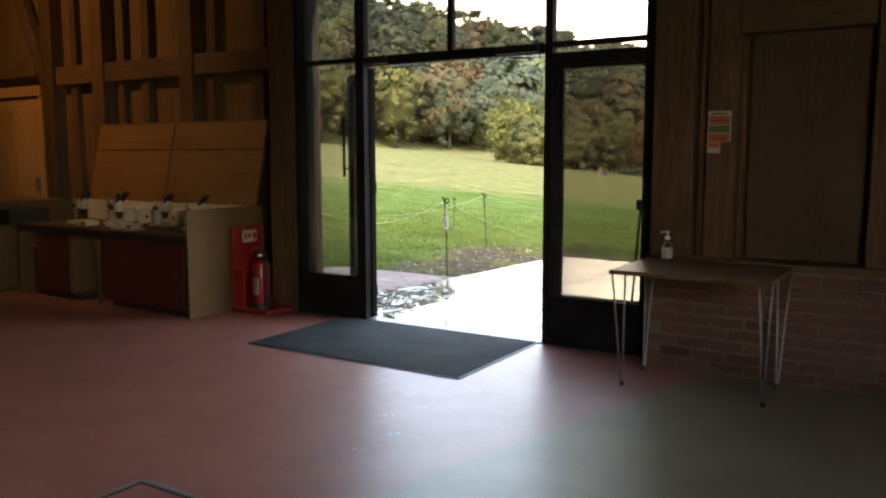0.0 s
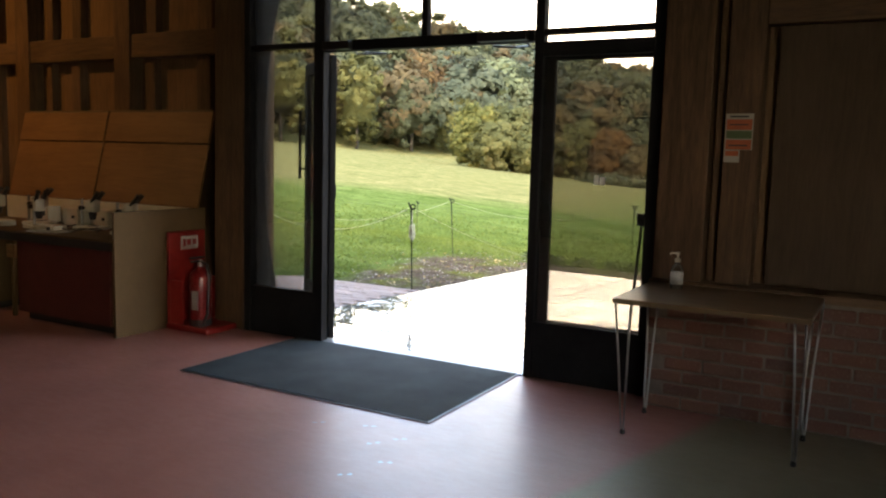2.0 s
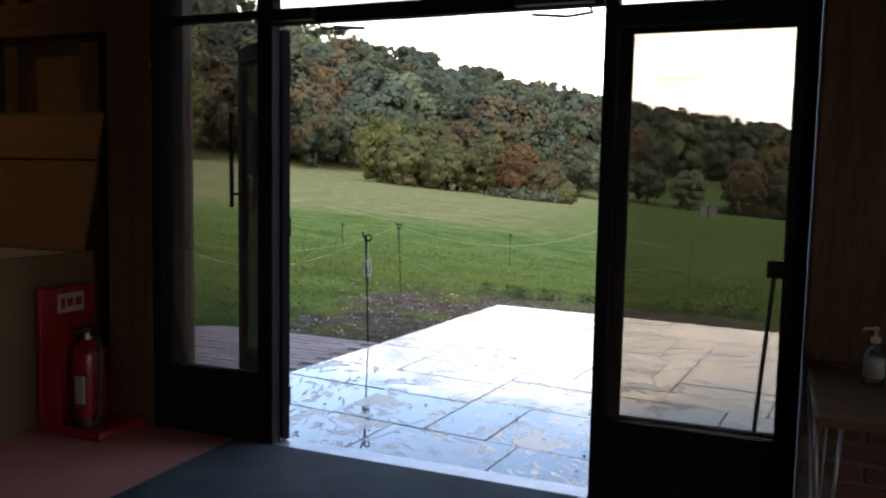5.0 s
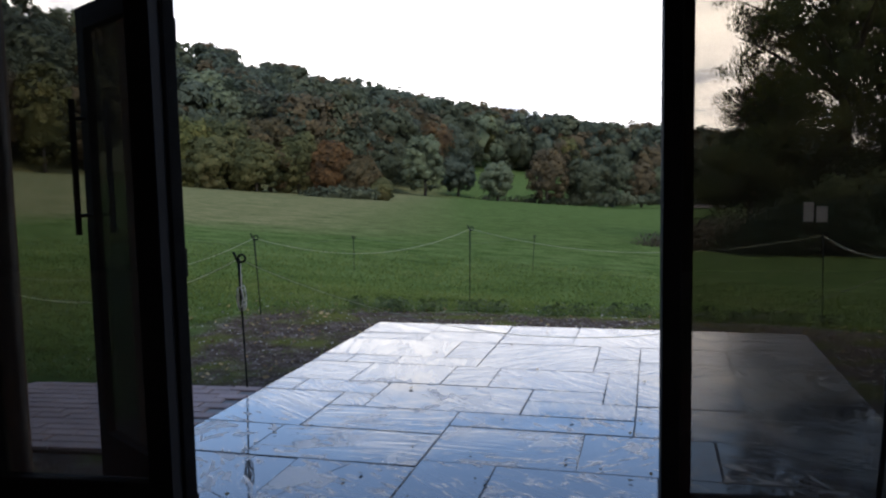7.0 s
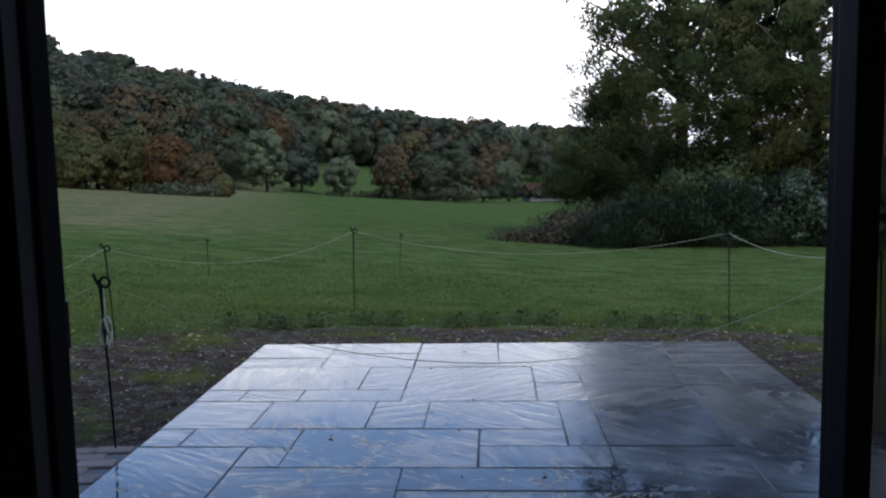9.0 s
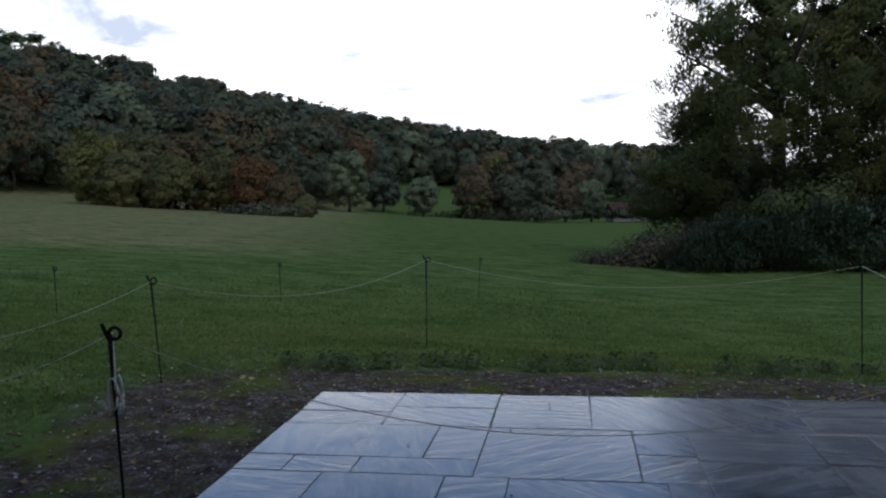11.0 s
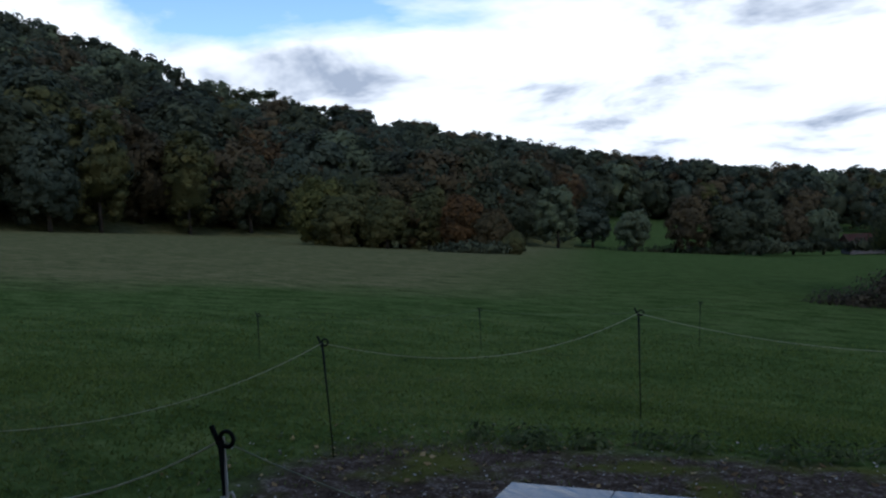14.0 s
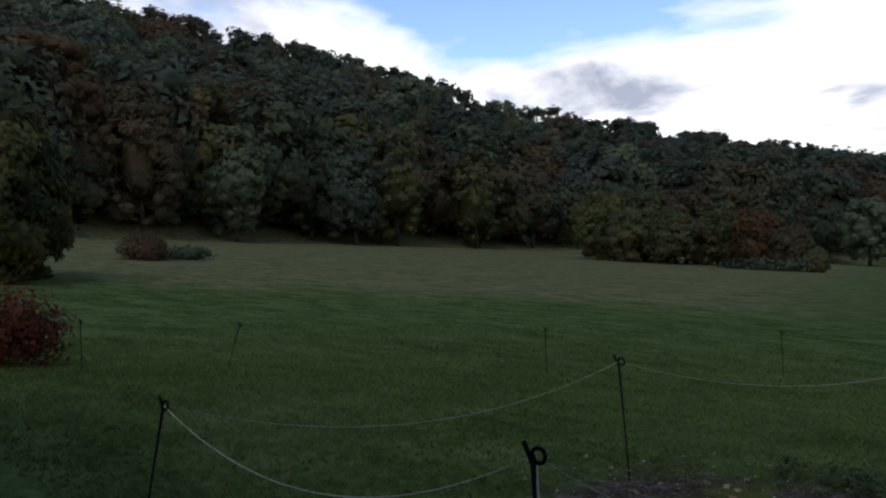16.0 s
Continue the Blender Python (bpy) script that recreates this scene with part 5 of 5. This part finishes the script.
plant("bramble", "brown dying bramble patch at the lawn edge", "shrub", 5.4, 34.0, [(-1.7, 0, 0.2, 1.7, 1.3, 0.6), (0.3, 0, 0.5, 1.8, 1.5, 1.0), (2.0, 0, 0.6, 1.7, 1.3, 1.3), (3.6, -0.8, 0.5, 1.6, 1.2, 1.1)], 9000, 0.08, LEAF_BRAMBLE, RNG, shell=0.7)
pipe = thing("bent_pipe", "thin dark bent pipe standing by the trees", "pipe", (5.3, 35.6, float(height(5.3, 35.6))))
part("pipe", tube([(0, 0, -0.05), (0, 0, 0.8), (0.05, 0, 1.05), (0.2, 0, 1.25)], 0.05, 8), STAKE, pipe, smooth=True)
# shrubs on the left of the lawn
plant("red_shrub", "round red-leaved shrub on the lawn", "shrub", -12.55, 5.2, [(0, 0, 0.55, 0.85, 0.8, 0.6), (0.42, 0.3, 0.45, 0.55, 0.55, 0.45), (-0.45, 0, 0.55, 0.65, 0.65, 0.5)], 3600, 0.045, LEAF_RED, RNG, (0.7, 0.03, 7, 0.6), shell=0.6)
lx, ly = polar(67.6, 31)
plant("lawn_tree", "dark round tree with some golden leaves on the slope", "tree", lx, ly, sprays(RNG, tree_lobes(RNG, 3.4, 6.8, -1.3, 40), 10, 0.45), 42000, 0.13, LEAF_HAW, RNG, (4.0, 0.2, 8, 2.0), shell=0.6)
sx, sy = polar(58.6, 47)
plant("small_bush", "small red-brown bush on the slope", "shrub", sx, sy, [(-0.3, 0, 0.7, 1.3, 1.2, 0.9), (0.8, 0, 0.5, 0.8, 0.8, 0.7)], 2600, 0.09, LEAF_RUST, RNG)
sx, sy = polar(56.2, 49)
plant("small_bush", "low green bush on the slope", "shrub", sx, sy, [(0, 0, 0.3, 2.0, 1.2, 0.5)], 700, 0.14, LEAF_OAK, RNG)

# ---- fence stakes and ropes ----


def stake(x, y, top, lean=(0.0, 0.0), thick=0.009, label="dark pigtail fence stake pushed into the lawn", name="fence_stake"):
    z = float(height(x, y))
    t = thing(name, label, "fence stake", (x, y, z - 0.02), 0, "fence stakes")
    h = top - z
    part("rod", tube([(0, 0, -0.05), (lean[0] * 0.5, lean[1] * 0.5, h * 0.5), (lean[0], lean[1], h)], [thick * 0.55, thick * 0.66, thick * 1.1], 8), STAKE, t, smooth=True)
    r = 0.024 if thick < 0.010 else 0.027
    part("pigtail", tube([(lean[0] + r * 0.9 - r * math.cos(a), lean[1], h + 0.005 + r * math.sin(a)) for a in np.linspace(-0.6, 5.4, 16)], thick * 0.75, 8), STAKE, t, smooth=True)
    part("tip", tube([(lean[0], lean[1], h - 0.03), (lean[0] - 0.035, lean[1], h + 0.05)], thick * 0.9, 8), STAKE, t)
    return Vector((x + lean[0], y + lean[1], top - 0.02))


P = {}
P["p1"] = stake(-2.56, 2.755, 0.89, (-0.02, -0.02), 0.0105, "thick dark pigtail stake with a white rope tied to it")
P["p2"] = stake(-3.57, 5.55, 0.81, (-0.03, -0.04))
P["p3"] = stake(-1.64, 8.08, 0.705, (0.02, 0.0))
P["p4"] = stake(2.45, 6.74, 0.70, (-0.02, 0.0))
P["p5"] = stake(2.41, 3.88, 0.80, (-0.02, 0.0))
P["p0"] = stake(-5.27, 2.84, 0.83, (0.19, 0.06))
P["fa"] = stake(-7.73, 11.4, 0.36)
P["fb"] = stake(-5.0, 14.46, 0.07)
P["fc"] = stake(-1.28, 17.7, -0.20, (0.06, 0))
P["fe"] = stake(-10.4, 7.30, 0.74, (0.20, 0.09))
P["fd"] = stake(-11.1, 5.60, 0.93)


def rope(a, b, sag, thick=0.0024, mat=ROPE):
    a, b = P[a], P[b]
    pts = []
    for k in range(29):
        s = k / 28
        p = a.lerp(b, s)
        p.z -= sag * 4 * s * (1 - s)
        pts.append(tuple(p))
    r = thing("fence_rope", "thin cream rope hanging slack between fence stakes", "rope", tuple(a), 0, "fence ropes")
    part("strand", moved(tube(pts, thick, 6), Matrix.Translation(-a)), mat, r, smooth=True)


rope("p1", "p0", 0.30, 0.0034)
rope("p0", "p2", 0.26, 0.0028, ROPE_MID)
rope("p2", "p3", 0.24, 0.0028, ROPE_MID)
rope("p3", "p4", 0.25, 0.0028, ROPE_MID)
rope("p4", "p5", 0.12, 0.0028)
rope("p1", "p5", 0.60, 0.0026, ROPE_MID)
rope("fa", "fb", 0.14, 0.0020, ROPE_DARK)
rope("fb", "fc", 0.16, 0.0020, ROPE_DARK)
rope("fe", "fa", 0.14, 0.0020, ROPE_DARK)
rope("fd", "fe", 0.10, 0.0020, ROPE_DARK)
coil = thing("rope_coil", "hank of white twine tied to the stake", "rope", (-2.575, 2.745, 0.60))
for k in range(5):
    part("strand", tube([(0.02 * math.cos(a) + 0.012 * math.sin(k * 2), 0.016 * math.sin(k * 1.7), 0.075 * math.sin(a) + 0.01 * k - 0.03) for a in np.linspace(0, 6.1, 14)], 0.005, 6), TWINE, coil, smooth=True)
part("tail", tube([(0, 0, 0.28), (0.01, -0.01, 0.12), (0.005, -0.01, 0.02)], 0.005, 6), TWINE, coil)

# ---- grass, weeds and litter ----


def blades(name, label, count, mat, tall, area, rng, keep):
    """Grass blades as thin upright triangles."""
    x = area[0] + (area[1] - area[0]) * rng.random(count * 2)
    y = area[2] + (area[3] - area[2]) * rng.random(count * 2) ** 1.35
    ok = keep(x, y) & (rng.random(len(x)) < 1.25 - np.hypot(x, y) / 17)
    x, y = x[ok][:count], y[ok][:count]
    k = len(x)
    z = height(x, y)
    a = rng.random(k) * 6.28
    h = tall * (0.5 + rng.random(k)) * (1 + 0.05 * np.hypot(x, y - 3) * 0.5)
    w = 0.003 + 0.0006 * np.hypot(x, y)
    lean = rng.normal(size=(k, 2)) * 0.9 * h[:, None]
    v = np.empty((k, 3, 3))
    v[:, 0] = np.stack([x - np.cos(a) * w, y - np.sin(a) * w, z - 0.005], 1)
    v[:, 1] = np.stack([x + np.cos(a) * w, y + np.sin(a) * w, z - 0.005], 1)
    v[:, 2] = np.stack([x + lean[:, 0], y + lean[:, 1], z + h], 1)
    mesh = bpy.data.meshes.new(name)
    mesh.vertices.add(3 * k)
    mesh.vertices.foreach_set("co", v.reshape(-1))
    mesh.loops.add(3 * k)
    mesh.loops.foreach_set("vertex_index", np.arange(3 * k, dtype=np.int32))
    mesh.polygons.add(k)
    mesh.polygons.foreach_set("loop_start", np.arange(0, 3 * k, 3, dtype=np.int32))
    mesh.update(calc_edges=True)
    mesh.materials.append(mat)
    return tagged(new(name, mesh), label, "grass", kind="stuff")


PAT_C, PAT_A = Vector((-2.19, 5.25, 0)), radians(-5.5)
PU, PV = Vector((math.cos(PAT_A), math.sin(PAT_A), 0)), Vector((math.sin(PAT_A), -math.cos(PAT_A), 0))


def off_paving(x, y):
    u = (x - PAT_C.x) * PU.x + (y - PAT_C.y) * PU.y
    v = (x - PAT_C.x) * PV.x + (y - PAT_C.y) * PV.y
    slab = (u > -0.03) & (u < 4.1) & (v > -0.03)
    path = (x < -2.2) & (y < 2.9)
    return ~slab & ~path


def far_from_earth(x, y):
    d = np.hypot(np.maximum(np.abs(x + 0.35) - 2.3, 0), np.maximum(y - 5.1, 0))
    wob = np.array([noise.noise((a * 0.7, b * 0.7, 0.3)) for a, b in zip(x, y)])
    return off_paving(x, y) & (d + wob * 0.7 > 1.05)


GR = np.random.default_rng(5)
blades("grass", "short damp green grass of the lawn", 190000, GRASS_BLADE, 0.031, (-15, 8, 0.5, 21), GR, far_from_earth)
blades("grass", "sparse moss and grass on the bare earth", 3500, GRASS_BLADE, 0.02, (-5, 4, 1.5, 7.5), GR, off_paving)


def scatter(name, label, count, size, mat, area, rng, lift, keep, cat):
    x = area[0] + (area[1] - area[0]) * rng.random(count)
    y = area[2] + (area[3] - area[2]) * rng.random(count)
    ok = keep(x, y)
    x, y = x[ok], y[ok]
    z = np.where(off_paving(x, y), height(x, y) + 0.012, lift)
    n = np.stack([rng.normal(size=len(x)) * 0.35, rng.normal(size=len(x)) * 0.35, np.ones(len(x))], 1)
    return tagged(new(name, quads_mesh(name, np.stack([x, y, z + 0.004], 1), n, size * (0.5 + rng.random(len(x))), mat, rng, 1.3)), label, cat, kind="stuff")


def by_paving(x, y):
    d = np.hypot(np.maximum(np.abs(x + 0.35) - 2.3, 0), np.maximum(y - 5.1, 0))
    return off_paving(x, y) & (d < 1.9) & (GR.random(len(x)) < 1.25 - d * 0.6)


scatter("gravel", "small pale stones and chips in the bare earth", 7500, 0.011, STONE_BIT, (-5.0, 4.2, 1.2, 7.2), GR, 0, by_paving, "gravel")
scatter("fallen_leaves", "brown fallen leaves on the bare earth", 2200, 0.022, LITTER, (-5.5, 4.5, 1.0, 7.4), GR, 0, by_paving, "leaves")
scatter("fallen_leaves", "brown fallen leaves stuck to the wet paving", 150, 0.013, LITTER, (-2.0, 1.7, 0.3, 5.0), GR, -0.036, lambda x, y: ~off_paving(x, y) & (GR.random(len(x)) < 1.1 - y * 0.2), "leaves")


scatter("clover", "pale clover and broad leaves among the lawn grass", 5200, 0.016, WEED, (-8.5, 3.5, 2.6, 11.0), GR, 0, far_from_earth, "clover")


def weed(rng):
    t = thing("weed_clump", "low clump of broad green weeds at the lawn edge", "weed", (0, 0, 0), 0, "weeds along the lawn edge")
    k = 110
    a = rng.random(k) * 6.28
    r = 0.03 + 0.17 * rng.random(k) ** 0.7
    p = np.stack([np.cos(a) * r, np.sin(a) * r, 0.02 + 0.10 * rng.random(k)], 1)
    n = np.stack([np.cos(a) * 0.8, np.sin(a) * 0.8, 0.7 + rng.random(k)], 1)
    part_ob = new("leaves", quads_mesh("leaves", p, n, 0.018 + 0.024 * rng.random(k), WEED, rng, 0.8))
    part_ob.parent = t
    part("stalk", tube([(0, 0, -0.02), (0.01, 0.01, 0.07), (0.02, 0.0, 0.12)], 0.004, 6), WEED, t)
    return t


clump = weed(GR)
clump.matrix_basis = pose(-2.35, 6.35, float(height(-2.35, 6.35)), 0, 0, 20)
for k in range(32):
    if k % 5 in (2, 4) or k in (1, 6, 11, 16, 21, 25):
        continue
    x = -2.7 + 5.1 * k / 31 + 0.12 * math.sin(k * 3.1)
    y = 6.45 + 0.28 * math.sin(k * 1.9) + 0.05 * x
    c = copy_thing(clump, pose(x, y, float(height(x, y)), 0, 0, k * 77))
    c.scale = (0.65 + 0.4 * abs(math.sin(k * 2.3)), 0.6 + 0.35 * abs(math.sin(k * 1.3)), 1.05)

# ---- paving, pavers and bricks, piece by piece ----
patio = tagged(new("pavement"), "wet riven sandstone patio slabs reflecting the sky", "pavement", kind="structure")
bed = part("bed", bmesh.new(), WET_JOINT, patio)
bm = bmesh.new()
corners = [PAT_C + PU * a + PV * b for a, b in ((0.01, 0.01), (3.98, 0.01), (3.98, 5.35), (0.01, 5.35))]
top_v = [bm.verts.new((c.x, c.y, -0.0475)) for c in corners]
low_v = [bm.verts.new((c.x, c.y, -0.14)) for c in corners]
bm.faces.new(top_v[::-1])
for i in range(4):
    bm.faces.new((top_v[i], top_v[(i + 1) % 4], low_v[(i + 1) % 4], low_v[i]))
bmesh.ops.recalc_face_normals(bm, faces=bm.faces)
bm.to_mesh(bed.data)
bm.free()
SR = random.Random(11)


def slab(u0, v0, u1, v1):
    g, gv = 0.0028, 0.0058
    bm = bmesh.new()
    w, d = (u1 - u0) / 2 - g, (v1 - v0) / 2 - gv
    j = lambda: SR.uniform(-0.004, 0.004)
    ring = [(-w + j(), -d + j()), (w + j(), -d + j()), (w + j(), d + j()), (-w + j(), d + j())]
    h = SR.uniform(-0.0015, 0.0015)
    a = [bm.verts.new((x - math.copysign(0.0025, x), y - math.copysign(0.0025, y), h + SR.uniform(-0.0012, 0.0012))) for x, y in ring]
    b = [bm.verts.new((x, y, -0.003)) for x, y in ring]
    c = [bm.verts.new((x, y, -0.05)) for x, y in ring]
    bm.faces.new(a)
    for lo, hi in ((b, a), (c, b)):
        for i in range(4):
            bm.faces.new((lo[i], lo[(i + 1) % 4], hi[(i + 1) % 4], hi[i]))
    bmesh.ops.recalc_face_normals(bm, faces=bm.faces)
    ob = part("slab", bm, SLAB, patio)
    p = PAT_C + PU * (u0 + u1) / 2 + PV * (v0 + v1) / 2
    ob.matrix_basis = Matrix.Translation((p.x, p.y, -0.045)) @ Matrix.Rotation(PAT_A, 4, "Z")


# courses of slabs: near edge, far edge, then the joints along each run
SLABS_OUT = ((0, 0.50, (0, 0.65)), (0.50, 0.80, (0, 0.65)), (0, 0.37, (0.65, 1.36)), (0.37, 0.80, (0.65, 1.36)), (0, 0.80, (1.36, 2.0, 2.97, 3.32, 3.98)),
             (0.80, 1.42, (0, 1.04, 1.36)), (0.80, 1.68, (1.36, 2.24)), (0.80, 1.25, (2.24, 2.57)), (0.80, 1.33, (2.57, 3.24, 3.60, 3.98)), (1.42, 1.68, (0, 0.29, 0.68, 1.36)),
             (1.25, 1.68, (2.24, 2.57)), (1.33, 1.90, (2.57, 3.24)), (1.33, 2.24, (3.24, 3.98)), (1.68, 2.23, (0, 0.53, 1.21, 1.55, 2.36)), (1.68, 2.51, (2.36, 2.57)), (1.90, 2.51, (2.57, 3.24)))
SLABS_IN = ((2.23, 2.53, (0, 0.22, 0.86)), (2.23, 2.83, (0.86, 1.88)), (2.23, 2.51, (1.88, 2.36)), (2.51, 2.83, (1.88, 2.57)), (2.51, 3.11, (2.57, 3.24)), (2.24, 2.65, (3.24, 3.98)),
            (2.65, 3.11, (3.24, 3.98)), (2.53, 3.28, (0, 0.62)), (2.53, 2.83, (0.62, 0.86)), (2.83, 3.28, (0.62, 1.5)), (2.83, 3.11, (1.5, 2.57)), (3.28, 3.80, (0, 0.52, 1.5)),
            (3.11, 3.70, (1.5, 2.3, 3.0, 3.98)), (3.80, 4.42, (0, 0.85, 1.5)), (3.70, 4.42, (1.5, 1.9, 2.7, 3.4, 3.98)), (4.42, 5.30, (0, 0.7, 1.3, 2.1, 2.8, 3.5, 3.98)))
for v0, v1, joints in SLABS_OUT + SLABS_IN:
    for u0, u1 in zip(joints, joints[1:]):
        slab(u0, v0, u1, v1)

path = tagged(part("pavement_2", boxes([(-6.4, 1.42, -0.14, -2.35, 2.80, -0.066)], 0), MORTAR), "damp brick-paved path along the barn", "pavement", kind="structure")
paver_mesh = bpy.data.meshes.new("paver")
bm = boxes([(-0.101, -0.0485, -0.05, 0.101, 0.0485, 0.0)], 0.0)
bmesh.ops.bevel(bm, geom=[e for e in bm.edges if all(v.co.z > -0.01 for v in e.verts)], offset=0.006, segments=1, affect="EDGES")
bm.to_mesh(paver_mesh)
bm.free()
paver_mesh.materials.append(PAVER)
edge_x = lambda y: PAT_C.x + (5.25 - y) * math.tan(PAT_A) - 0.02
for row in range(13):
    y = 1.475 + row * 0.1045
    x = edge_x(y) - 0.11 - (row % 2) * 0.105
    for k in range(18):
        ob = new("paver", paver_mesh)
        ob.parent = path
        ob.matrix_basis = pose(x - k * 0.2085 + SR.uniform(-0.003, 0.003), y, -0.052 + SR.uniform(-0.003, 0.002), SR.uniform(-1, 1), SR.uniform(-0.7, 0.7), SR.uniform(-0.8, 0.8))

plinth = tagged(part("wall_plinth", boxes([(0.855, -0.185, 0.0, X1, 0.02, 0.704)], 0), INNER_MORTAR), "old red brick plinth wall under the timber frame", "wall", kind="structure")
brick_mesh = bpy.data.meshes.new("brick")
bm = boxes([(-0.1035, -0.05, -0.0315, 0.1035, 0.05, 0.0315)], 0.0)
bmesh.ops.bevel(bm, geom=list(bm.edges), offset=0.006, segments=1, affect="EDGES")
bm.to_mesh(brick_mesh)
bm.free()
brick_mesh.materials.append(BRICK)
for row in range(9):
    for k in range(11):
        x = 0.965 + k * 0.219 + (row % 2) * 0.11
        ob = new("brick", brick_mesh)
        ob.parent = plinth
        ob.matrix_basis = pose(x, -0.143 + SR.uniform(-0.006, 0.004), 0.04 + row * 0.0765, SR.uniform(-0.6, 0.6), SR.uniform(-0.8, 0.8), SR.uniform(-1.2, 1.2))
